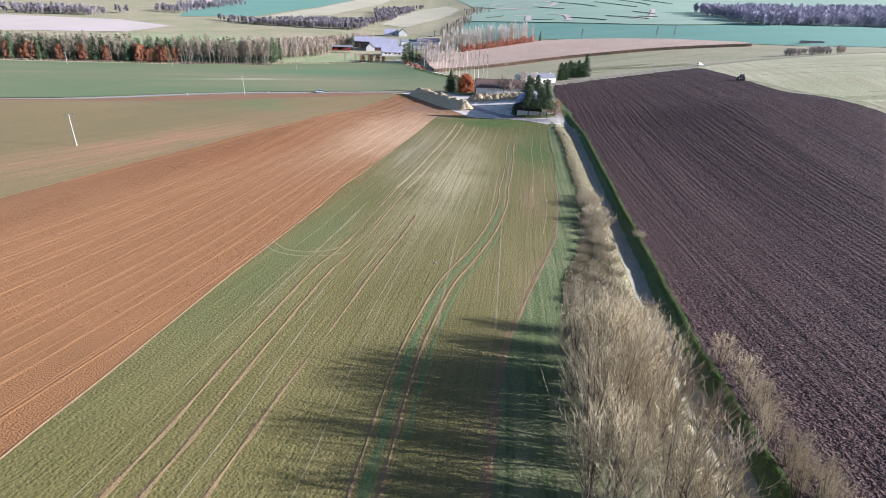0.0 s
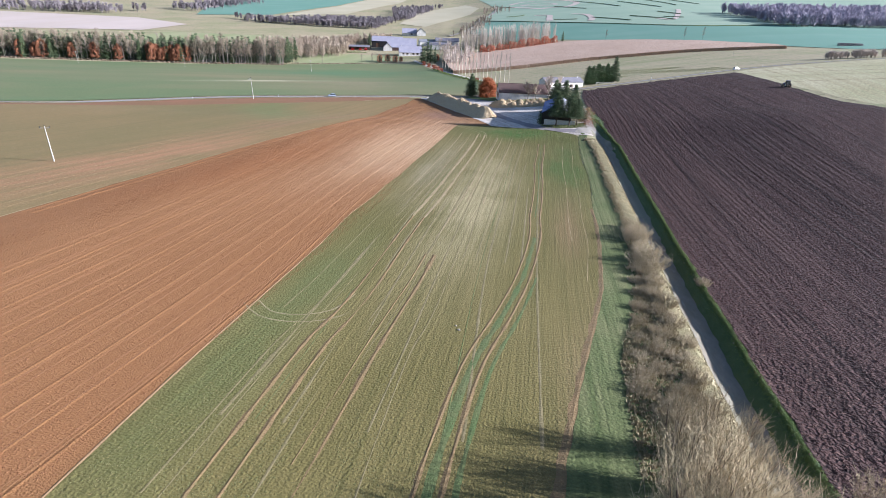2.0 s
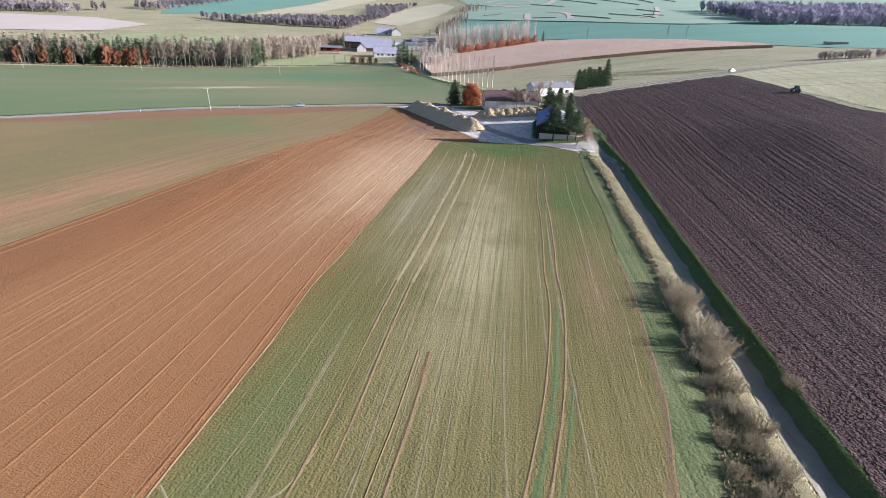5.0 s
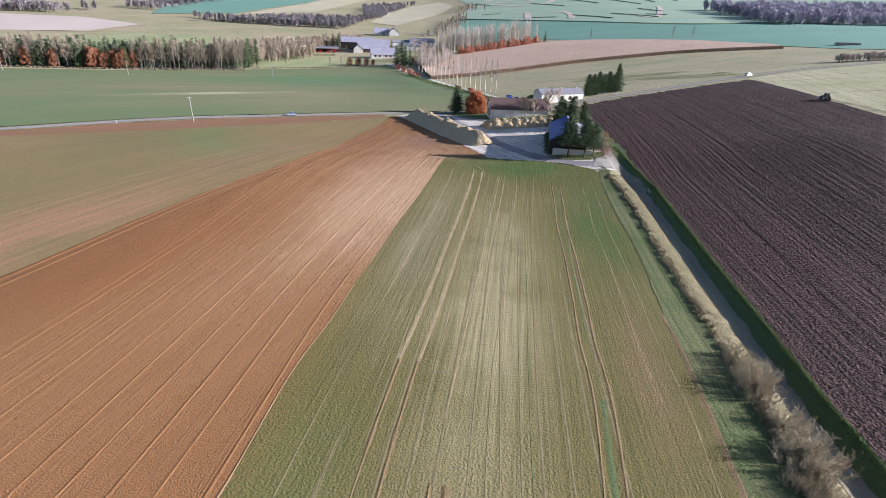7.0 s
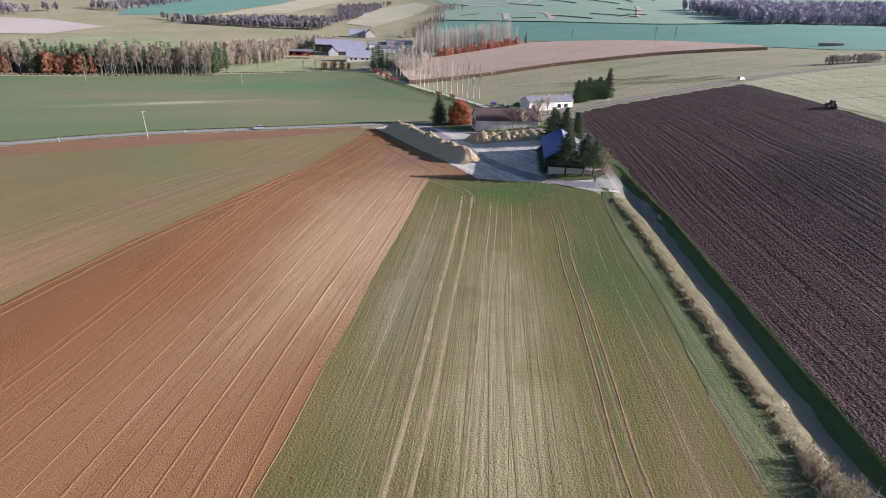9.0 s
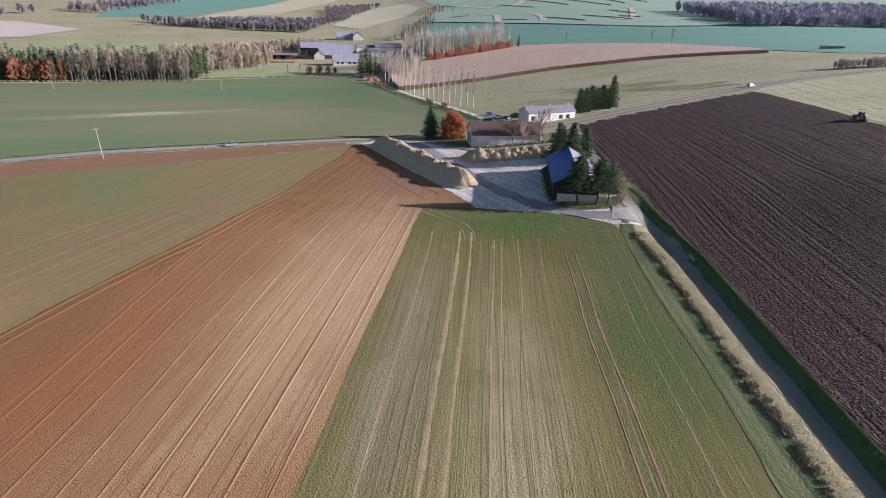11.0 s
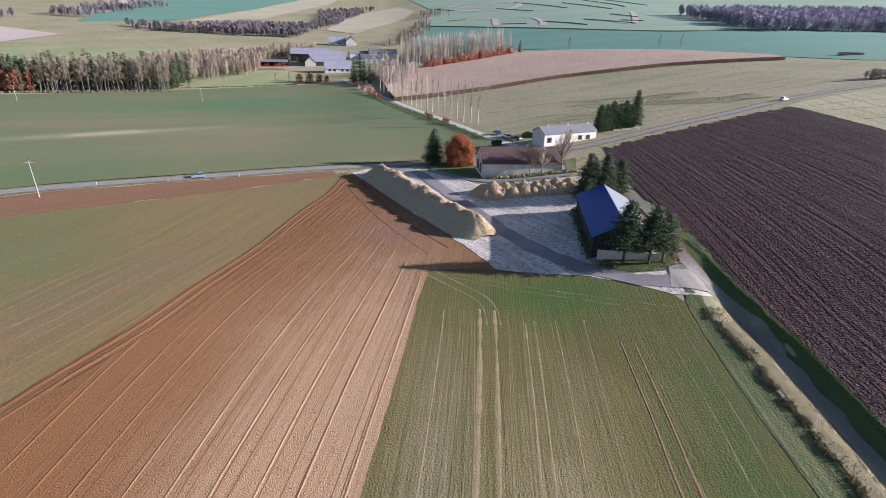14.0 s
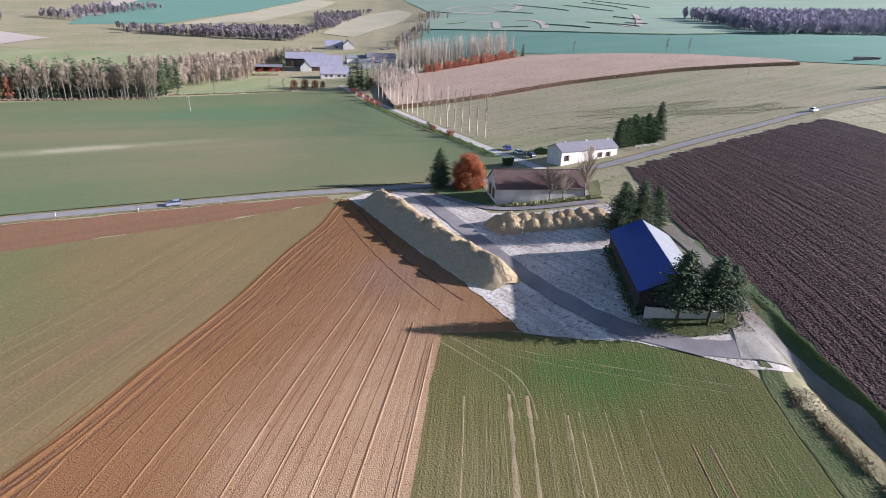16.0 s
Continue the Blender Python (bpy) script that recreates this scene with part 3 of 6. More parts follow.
# ---- road, drive, track and yard ----
b = Buf()
ribbon(b, LANE, 3.7, 0.12, crown=0.05, step=4)
solid("road_lane", b, M["lanetop"], "narrow grey asphalt country lane", "road", kind="structure", smooth_faces=True)
for side, name in ((1, "verge_south"), (-1, "verge_north")):
    b = Buf()
    ribbon(b, LANE, 1.3, 0.10, shift=side * 2.5, crown=0.12, step=4, wobble=0.5)
    solid(name, b, M["dry"], "rough dry grass verge along the lane", "verge", kind="structure", smooth_faces=True)
b = Buf()
ribbon(b, DRIVE, 3.4, 0.15, step=5)
solid("drive", b, M["drivetop"], "pale gravel farm drive", "drive", kind="structure")
sheet("yard", [(-8.5, 277), (-4, 281.5), (10, 281), (18, 272), (24, 262.5), (33, 260), (52, 262), (55, 246), (47, 236), (44, 224), (40.5, 212.5), (48, 211), (53.5, 214), (54.5, 206), (52.0, 197.0),
               (46.2, 198.4), (40.0, 202.4), (33.5, 205.8), (24.6, 207.4), (19.4, 209.3), (14.4, 222.3), (12.2, 228.5), (4.2, 246.5)], M["chalk"], 2, 0.11, "pale trampled chalk farmyard", "yard", 0.6)
b = Buf()
ribbon(b, [(3, 283.5), (9, 277.5), (14, 262), (19.5, 243), (23.5, 229), (28.5, 217), (33.5, 209.5), (39, 205.2), (43, 202.6)], 3.6, 0.20, step=2.5, wobble=0.25)
ribbon(b, [(13, 279), (20, 270), (27, 264.6), (38, 263.4), (50, 264.2)], 2.4, 0.205, step=2.5, wobble=0.2)
sheet("yard_apron", [(33.2, 211.2), (36.5, 207.8), (41, 205.2), (45.5, 204.2), (49.2, 204.4), (49.9, 202.4), (49.4, 200.0), (48.4, 199.6), (46.5, 200.1), (42.3, 201.4), (38.0, 204.0), (33.6, 206.2), (31.0, 208.4)], M["asphalt"], 1.5, 0.17, "worn mauve-grey hardstanding at the track mouth", "hardstanding", 0.7)
solid("asphalt_lane", b, M["asphalt"], "dark asphalt strip across the yard", "lane", kind="structure")
sheet("track_mouth", [(49.0, 206.6), (51.5, 207.4), (52.6, 211), (53.2, 216.5), (54.8, 216), (54.2, 207), (54.4, 200), (53.4, 197.8), (51.4, 198.6), (46.6, 200.4), (47.6, 203.0)], M["gravel"], 0.8, 0.20, "pale trampled stones at the mouth of the track", "hardstanding", 0.25)
sheet("grass_plot", [(12, 283), (16, 275.5), (24, 267.8), (26.5, 267.2), (26.5, 283), (24, 288.3), (14, 286.2)], M["bank"], 2, 0.17, "shaded grass under trees beside the barn", "grass", 0.5)
sheet("grass_island", [(36.5, 208.5), (41, 206), (46, 205.8), (50.5, 207.5), (52, 212), (48, 211.5), (40, 212.2)], M["margin"], 1.5, 0.19, "tufted grass verge around the shed wall", "grass", 0.4)
sheet("grass_barn", [(27.5, 265.8), (38, 264.9), (52, 267.5), (56.5, 282), (51, 279), (49.5, 268.9), (27.5, 267.9)], M["margin"], 1.5, 0.23, "weedy grass strip along the barn wall", "grass", 0.4)
b = Buf()
ribbon(b, [track(26.15, y) for y in range(-60, 181, 10)] + [(54.4, 190), (53.4, 199), (53.2, 207), (54.0, 216), (56.5, 230), (57, 245)], 2.7, 0.14, step=2.0, wobble=0.3)
solid("farm_track", b, M["trackbed"], "pale rutted farm track below the bank", "track", kind="structure")
for side, name in ((-0.68, "rut_west"), (0.68, "rut_east")):
    b = Buf()
    ribbon(b, [track(26.15 + side, y) for y in range(-60, 181, 10)] + [(54.4 + side, 190), (53.4 + side, 199)], 0.6, 0.165, step=1.6, wobble=0.5)
    solid(name, b, M["trackrut"], "stony wheel rut of the farm track", "track", kind="structure")
sheet("track_bank", [track(27.25, y) for y in range(-60, 200, 10)] + [(54.6, 199), (54.6, 208), (56.2, 222), (58.2, 236), (60.2, 236), (59.2, 222), (58.6, 206)] + [track(29.65, y) for y in range(190, -61, -10)],
      M["bank"], 0.8, 0.11, "steep green grass bank beside the track", "bank", 0.3)
sheet("dry_verge", [track(20.2 + 1.2 * smooth(110, 160, y), y) for y in range(-60, 200, 10)] + [track(25.0, y) for y in range(190, -61, -10)], M["dry"], 1.2, 0.10, "ridge of dry straw-coloured grass", "verge", 0.5)
sheet("field_margin", [(x + 0.05, y) for x, y in MARGIN] + [(48.6, 199.6), (50.4, 198.4)] + [track(21.0, y) for y in range(190, -61, -10)], M["margin"], 1.5, 0.10, "striped grass margin between crop and verge", "margin", 0.2)


# ---- wheel lines and worn rows in the wheat, furrows in the bare soil ----
def lines(name, material, label, runs, crown=0.0, kind="structure", lift=0.095, edge=0.035):
    """Worn lines and strips of painted shade; with a crown they stand up as little ridges of earth."""
    buf = Buf()
    for points, width, shift in runs:
        ribbon(buf, points, width * 1.5, lift, shift, crown, 1.2, 0.8 if crown else 0.6, edge)
    return solid(name, buf, material, label, "tracks", kind=kind)


TRAM_A = [(-14, 13), (-13, 21), (-11.8, 34), (-9.4, 54.5), (-7.6, 63), (-5.9, 73), (-3.4, 91), (-1.2, 105), (0.6, 114), (3.2, 128), (6.4, 146), (8.5, 157), (10.9, 170), (13.7, 186), (15.2, 195.5)]
TRAM_B = [(-9.4, 14), (-7.5, 28), (-5.8, 38), (-3.4, 54), (-1.3, 66), (0.2, 74), (2.1, 86)]
TRAM_C = [(-0.2, 13), (0.9, 23), (1.9, 32), (3.3, 40.6), (6.5, 55), (10.9, 68), (15.0, 81.5), (19.2, 99.5), (21.0, 112), (23.2, 124), (26.0, 141), (28.4, 158), (30.7, 170), (33.4, 186)]
TRAM_D = [(x - 0.2, y) for x, y in MARGIN[2:11]]
LOOP = [(-17.8, 63.2), (-15.7, 60.9), (-13.2, 60.5), (-10.8, 61.3), (-8.4, 63.3), (-6.9, 66.9), (-5.5, 72.2)]
ROW_A = [(2.4, 94.9), (6.3, 116.2), (10.8, 141), (13.6, 157), (17.0, 174), (20.2, 191.6)]
ROW_B = [(8, 118), (12.3, 143.1), (15.4, 159.0), (19.5, 180), (21.6, 192.1)]
TURN = [(7.7, 208.6), (11.9, 203.1), (14.9, 199), (15.7, 195), (15.4, 191)]
HEAD = [(9, 209), (20, 203), (33, 198), (44, 194)]
lines("wheel_tracks", M["rut"], "reddish wheel ruts through the crop",
      [(TRAM_A[:8], 0.4, -1.0), (TRAM_A[:8], 0.4, 1.0), (TRAM_C, 0.34, -0.95), (TRAM_C, 0.42, 0.95), (TRAM_D, 0.95, 0.0), (TRAM_B, 0.5, 0.0), (TRAM_B[2:], 0.2, -1.3), (MARGIN[10:], 0.12, 0.3)], 0.015)
lines("turning_marks", M["turned"], "pale double wheel marks that turn in the crop", [(LOOP, 0.26, -0.85), (LOOP, 0.26, 0.85), (TURN, 0.3, -1.0), (TURN, 0.3, 1.0), (HEAD, 0.16, -0.8), (HEAD, 0.16, 0.8)], lift=0.078, edge=0.048)
lines("worn_rows", M["pale"], "pale worn rows in the crop",
      [(TRAM_A[7:], 0.75, -1.1), (TRAM_A[7:], 0.6, 1.1), (ROW_A, 0.34, 0), (ROW_B, 0.3, 0), ([(x - 3.6, y) for x, y in TRAM_A[8:]], 0.2, 0), ([(x - 6.6, y) for x, y in TRAM_A[8:]], 0.22, 0),
       ([(x + 3.2, y) for x, y in ROW_B], 0.2, 0), ([(x + 6.5, y) for x, y in TRAM_C[7:]], 0.14, 0), ([(x + 9.2, y) for x, y in TRAM_C[6:]], 0.12, 0)], lift=0.078, edge=0.048)
# brown strips drawn in for the shade along the worn rows
lines("rut_edges", M["rut"], "narrow brown strips that stand in for shade beside the worn rows", [(TRAM_A[7:], 0.09, 1.75), (TRAM_C[7:], 0.12, 0.6), (TRAM_C[7:], 0.12, -1.3)], lift=0.078, edge=0.048)
lines("lush_rows", M["lush"], "bright green rows where the crop is thicker",
      [(TRAM_C[:8], 0.8, 0.0), (TRAM_C[1:7], 0.5, 1.9), (TRAM_C[8:], 0.25, 0.0)], lift=0.078, edge=0.048)
rng = random.Random(3)
SIDE = [(-6.8, 9.6), (-3.2, 42.8), (2.5, 85.8), (9.9, 134.2), (15.0, 160.3), (21.1, 192.1)]
lines("thin_rows", M["faint"], "thin pale drill rows in the crop", [([(x + 1.15 * k + rng.gauss(0, 0.2), y) for x, y in SIDE[rng.choice((1, 2)):rng.choice((4, 5, 6))]], rng.uniform(0.15, 0.4), 0) for k in range(-9, 15, 2)], kind="stuff", lift=0.078, edge=0.048)
lines("faint_rows", M["faint"], "faint brownish drill rows in the young crop", [([(x + d, y) for x, y in TRAM_A[a:]], w, 0) for d, a, w in ((-3.6, 2, 0.2), (-6.6, 4, 0.16), (3.0, 0, 0.2), (5.2, 1, 0.14), (9.4, 0, 0.16), (-2.4, 0, 0.12))], lift=0.078, edge=0.048)
lines("thin_green_rows", M["lush"], "thin green drill rows in the crop", [([(x + 1.3 * k + rng.gauss(0, 0.3), y) for x, y in SIDE[rng.choice((0, 1, 2)):]], rng.uniform(0.06, 0.12), 0) for k in (-6, 5)], kind="stuff", lift=0.078, edge=0.048)
fan = []
for k in range(17):
    u = k / 16
    a, c = Vector((-17.9 - 27 * u, 63.4 - 8 * u)), Vector((-2.6 - 26.6 * u, 166 + 27 * u))
    e = Vector((6.0 - 16 * u, 207 + 52 * u))
    bend = [a + (a - c) * 0.45, a, a.lerp(c, 0.5) + Vector((-1.5, 3)) * (1 - u), c, e]
    fan.append([tuple(p) for p in bend])
lines("soil_furrows", M["brown"], "low thrown ridges between drill bouts in bare soil", [(f, rng.uniform(0.22, 0.34), rng.uniform(-0.4, 0.4)) for f in fan[::2]], 0.016)
# dark colour puts the shade beside the drill ridges into these marks
lines("drill_marks", M["drill"], "fine drill marks in bare soil, coloured dark for their shade", [(f, rng.uniform(0.05, 0.12), rng.uniform(-1.2, 1.2)) for f in fan])
lines("plough_edge", M["brown"], "double thrown ridge at the edge of tilled soil", [(PLOUGH[:12], 0.6, -0.6), (PLOUGH[:12], 0.7, 0.9), (PLOUGH[:12], 0.5, -2.2)], 0.035)
lines("bout_furrows", M["furrow"], "dark curved furrows beside the edge of tilled soil", [(PLOUGH[1:9 - k], rng.uniform(0.2, 0.38), -1.5 * k) for k in range(1, 6)])
lines("sprout_rows", M["rut"], "thin reddish rows in the sprouting field", [(PLOUGH[2:12], 0.05 + 0.04 * (k % 3 == 0), 2.6 * k + 0.6 * (k % 2)) for k in range(1, 9)], lift=0.15, edge=0.12)
lines("plough_edge_ridge", M["sandrow"], "pale thrown ridge along the crop edge", [(EDGE[1:8], 0.2, 0.1), (EDGE[7:11], 0.12, 0.1)], 0.02)
HOOK_LINE = [(75.6, 159.3), (74.4, 156.6), (71.2, 151.1), (70.2, 146.6), (71.6, 143.0)]
HOOK = [(HOOK_LINE, 0.2, -0.5), (HOOK_LINE, 0.2, 0.5)]
lines("field_wheel_marks", M["clodfield"], "curved wheel mark across the ploughed earth", HOOK, 0.05)
lines("stubble_marks", M["rut"], "long curved wheel marks in the stubble", [([(162, 322), (185, 318), (220, 305), (262, 280)], 0.7, 0), ([(160, 300), (190, 296), (230, 280), (270, 252)], 0.7, 0), ([(166, 334), (196, 335), (240, 328), (290, 310)], 0.6, 0), ([(158, 275), (185, 270), (225, 252), (260, 225)], 0.6, 0)])
lines("yard_furrow", M["furrow"], "open furrow along the yard edge", [([(-6, 268), (1, 244), (6, 232), (12, 220)], 0.5, 0), ([(-9, 262), (-3, 243), (3, 228), (8, 217)], 0.3, 0)])

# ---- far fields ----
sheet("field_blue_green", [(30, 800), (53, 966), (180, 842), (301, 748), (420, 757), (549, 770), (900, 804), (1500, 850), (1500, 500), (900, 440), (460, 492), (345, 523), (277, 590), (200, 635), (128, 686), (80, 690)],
      M["teal"], 30, 0.35, "even blue-green crop on the far slope, haze mixed into its colour")
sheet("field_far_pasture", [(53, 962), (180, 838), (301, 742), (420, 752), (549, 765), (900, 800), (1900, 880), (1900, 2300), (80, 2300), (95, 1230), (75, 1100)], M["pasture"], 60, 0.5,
      "green pasture paled by painted haze, crossed by curving hedge lines")
sheet("field_tan_hill", [(-70, 930), (-58, 1176), (40, 1480), (66, 1300), (40, 1110), (-30, 890)], M["tan"], 30, 0.4, "dry tan grass hillside")
sheet("field_tan_far", [(-262, 975), (-222, 1290), (-205, 2100), (-120, 2000), (-120, 1540), (-170, 1075)], M["tan"], 40, 0.4, "pale stubble strip on far hill")
sheet("field_green_far", [(-372, 930), (-275, 985), (-228, 1300), (-205, 2300), (-700, 2300), (-460, 1240)], M["teal"], 60, 0.4, "blue-green crop on far hill, haze mixed into its colour")
sheet("field_rose_far", [(-395, 1080), (-440, 1240), (-600, 1950), (-650, 1950), (-480, 1240), (-420, 1060)], M["rose"], 60, 0.6, "pinkish tilled strip on far hill")
sheet("field_rose", [(-700, 640), (-352, 720), (-330, 796), (-420, 850), (-800, 850)], M["rose"], 40, 0.4, "pinkish bare field behind the wood")
sheet("field_pasture_left", [(-350, 600), (-150, 610), (-170, 720), (-320, 715)], M["meadow"], 30, 0.4, "green pasture behind the wood")
sheet("field_meadow", [(-128, 531), (-60, 562), (-45, 575), (-60, 610), (-110, 612), (-140, 585)], M["meadow"], 15, 0.25, "mown meadow before the farmstead")
sheet("field_east", [(160, 338), (158, 320), (152, 290), (150, 255), (152, 210), (160, 165), (185, 60), (420, 60), (420, 380), (330, 392), (262, 378), (210, 362), (172, 346)], M["stubble"], 12, 0.06,
      "pale straw-green stubble field beyond the ploughland")


# ---- plants ----
def limb(buf, rng, p, d, length, r0, r1, bend=0.25, steps=4, sides=5, rise=0.1):
    """One tapering branch; returns its points."""
    pts, d = [Vector(p)], Vector(d).normalized()
    for i in range(steps):
        d = (d + Vector((rng.uniform(-bend, bend), rng.uniform(-bend, bend), rng.uniform(-bend, bend) + rise)) * 0.6).normalized()
        pts.append(pts[-1] + d * length / steps)
    buf.tube([tuple(q) for q in pts], [r0 + (r1 - r0) * i / steps for i in range(steps + 1)], sides)
    return pts


def spray(buf, rng, p, d, length, count, r=0.012, spread=0.7):
    """Fine twigs that fan out from a branch."""
    p, d = Vector(p), Vector(d).normalized()
    for _ in range(count):
        e = (d + Vector((rng.gauss(0, spread), rng.gauss(0, spread), rng.gauss(0.15, spread)))).normalized()
        twig(buf, p, p + e * length * rng.uniform(0.5, 1.0), e, r)


def twig(buf, p, q, e, r):
    n = e.orthogonal().normalized() * r
    m = e.cross(n)
    buf.add([tuple(p + n), tuple(p - n * 0.5 + m), tuple(p - n * 0.5 - m), tuple(q)], [(0, 1, 3), (1, 2, 3), (2, 0, 3)])


def shoots(buf, rng, a, c, count, length, r, up=0.7, spread=0.4):
    """Slender shoots set all along a branch, turning upwards."""
    d = (c - a).normalized()
    for _ in range(count):
        p = a.lerp(c, rng.random())
        e = (d * max(0.2, 1.3 - 1.5 * spread) + Vector((rng.gauss(0, spread), rng.gauss(0, spread), up + rng.gauss(0, spread * 0.6)))).normalized()
        twig(buf, p, p + e * length * rng.uniform(0.45, 1.1), e, r)


def bare_tree(seed, height, spread, trunk_r=0.16, clear=0.25, limbs=14, twigs=10, stems=1, r=0.014, wild=0.4):
    """Wood and twigs of a leafless tree."""
    rng = random.Random(seed)
    wood, fine = Buf(), Buf()
    for k in range(stems):
        lean = Vector((rng.gauss(0, 0.05 + 0.16 * (stems > 1)), rng.gauss(0, 0.05 + 0.16 * (stems > 1)), 1))
        base = Vector((rng.uniform(-0.06, 0.06), rng.uniform(-0.06, 0.06), -0.02)) * height * (stems > 1)
        pts = limb(wood, rng, base, lean, height * rng.uniform(0.8, 1.0), trunk_r, trunk_r * 0.12, 0.13, 8, 6, 0.1)
        for _ in range(limbs // stems):
            u = rng.uniform(clear, 0.97)
            i = min(7, int(u * 8))
            p = pts[i].lerp(pts[i + 1], u * 8 - i)
            a = rng.uniform(0, 2 * math.pi)
            d = Vector((math.cos(a), math.sin(a), rng.uniform(0.5, 1.4)))
            size = spread * (1.15 - u * 0.8) * rng.uniform(0.7, 1.15)
            q = limb(wood, rng, p, d, size, trunk_r * 0.36 * (1.1 - u), r, 0.3, 4, 4, 0.3)
            for j in range(1, 5):
                shoots(fine, rng, q[j - 1], q[j], twigs, size * (0.36 if wild < 0.5 else 0.25), r * 0.8, 1.0 - wild, wild)
                e = (q[j] - q[j - 1]).normalized() + Vector((rng.gauss(0, 0.5), rng.gauss(0, 0.5), rng.gauss(0.4, 0.3)))
                s = limb(fine, rng, q[j], e, size * rng.uniform(0.3, 0.5), r * 1.5, r * 0.7, 0.3, 2, 3, 0.25)
                shoots(fine, rng, s[0], s[2], twigs, size * (0.28 if wild < 0.5 else 0.22), r * 0.7, 1.0 - wild, wild)
        shoots(fine, rng, pts[-3], pts[-1], twigs * 2, height * 0.1, r * 0.8)
    return wood, fine


def shrub(seed, height, width, stems=40, twigs=7, r=0.012):
    """Thicket of thin shoots from the ground."""
    rng = random.Random(seed)
    wood, fine = Buf(), Buf()
    for _ in range(stems):
        a, u = rng.uniform(0, 2 * math.pi), rng.random() ** 0.5
        p = Vector((math.cos(a), math.sin(a), 0)) * u * width * 0.42
        d = Vector((math.cos(a) * u * 0.6, math.sin(a) * u * 0.6, 1)) + Vector((rng.gauss(0, 0.15), rng.gauss(0, 0.15), 0))
        q = limb(wood, rng, p - Vector((0, 0, 0.1 * height)), d, height * rng.uniform(0.6, 1.0) * (1.05 - 0.45 * u), r * 2.0, r * 0.8, 0.2, 5, 3, 0.05)
        for j in range(1, 6):
            shoots(fine, rng, q[j - 1], q[j], twigs, height * 0.15, r * 0.8, 0.35, 0.75)
            e = (q[j] - q[j - 1]).normalized() + Vector((rng.gauss(0, 0.6), rng.gauss(0, 0.6), rng.gauss(0.1, 0.35)))
            s = limb(fine, rng, q[j], e, height * rng.uniform(0.12, 0.26), r * 1.2, r * 0.6, 0.3, 2, 3, 0.1)
            shoots(fine, rng, s[0], s[2], twigs, height * 0.11, r * 0.7, 0.3, 0.8)
    return wood, fine


def conifer(seed, height, radius, skirt=0.08, density=1.0, clump=0.42, ragged=0.3, point=0.62, loose=0.10):
    """Trunk and needle clumps of a spruce or fir: drooping whorls, with gaps."""
    rng = random.Random(seed)
    wood, crown = Buf(), Buf()
    wood.tube([(0, 0, -0.1), (0, 0, height * 0.4), (0, 0, height * 0.97)], [height * 0.022, height * 0.014, 0.02], 7)
    levels = int(height / 0.34 * density)
    for k in range(levels):
        u = (k + rng.random()) / levels
        z = height * (skirt + (1 - skirt) * u)
        reach = radius * ((1 - u) ** point + 0.05) * (1 - 0.35 * max(0, 0.15 - u) / 0.15)
        for j in range(max(4, int(13 * density * (1 - 0.5 * u)))):
            a = rng.uniform(0, 2 * math.pi)
            length = reach * rng.uniform(1 - ragged * 1.6, 1 + ragged * 0.5)
            n = max(2, int(length / clump * 1.5))
            if length > 0.9:
                wood.tube([(0, 0, z), (math.cos(a) * length * 0.9, math.sin(a) * length * 0.9, z - 0.16 * length)], [0.05, 0.012], 3)
            for i in range(n):
                w = (i + 0.7) / n
                rr = length * w
                c = (math.cos(a) * rr + rng.gauss(0, loose), math.sin(a) * rr + rng.gauss(0, loose), z - 0.20 * rr * w + 0.10 * rr * w * w + rng.gauss(0, 0.07))
                s = clump * rng.uniform(0.6, 1.15) * (1.1 - 0.45 * w)
                crown.lump(c, s, s * rng.uniform(0.4, 0.7), s * rng.uniform(0.22, 0.42), a + rng.gauss(0, 0.5 + 3 * loose))
    crown.lump((0, 0, height), 0.12, 0.12, 0.5)
    return wood, crown


def leafy_tree(seed, height, radius, base=0.12, count=2600, leaf=0.16, clusters=80, swell=0.30):
    """A broad tree in leaf: limbs, and leaves in clusters with gaps between."""
    rng = random.Random(seed)
    wood, crown = Buf(), Buf()
    trunk = limb(wood, rng, (0, 0, -0.1), (0, 0, 1), height * 0.55, height * 0.028, height * 0.015, 0.06, 5, 7, 0.2)
    centres = []
    for _ in range(clusters):
        a, u = rng.uniform(0, 2 * math.pi), rng.uniform(base, 1.0)
        wide = math.sqrt(max(0.02, 1 - (2.0 * max(0, (u - base) / (1 - base) - 0.42) / 1.16) ** 2))
        c = Vector((math.cos(a), math.sin(a), 0)) * radius * wide * rng.uniform(0.5, 0.9) + Vector((0, 0, height * u * 0.93))
        centres.append((c, rng.uniform(0.6, 1.0) * radius * swell))
        p = trunk[min(5, 1 + int(u * 4))]
        wood.tube([tuple(p), tuple(p.lerp(c, 0.5) + Vector((0, 0, 0.15))), tuple(c)], [height * 0.011, height * 0.006, 0.012], 4)
    for _ in range(count):
        c, s = rng.choice(centres)
        n = Vector((rng.gauss(0, 1), rng.gauss(0, 1), rng.gauss(0, 1))).normalized()
        p = c + n * s * rng.uniform(0.55, 1.05)
        u = n.orthogonal().normalized() * leaf * rng.uniform(0.7, 1.3)
        w = (n + Vector((rng.gauss(0, 0.6), rng.gauss(0, 0.6), rng.gauss(0, 0.6)))).cross(u).normalized() * leaf * 0.7
        crown.leaf(p, u, w)
    return wood, crown


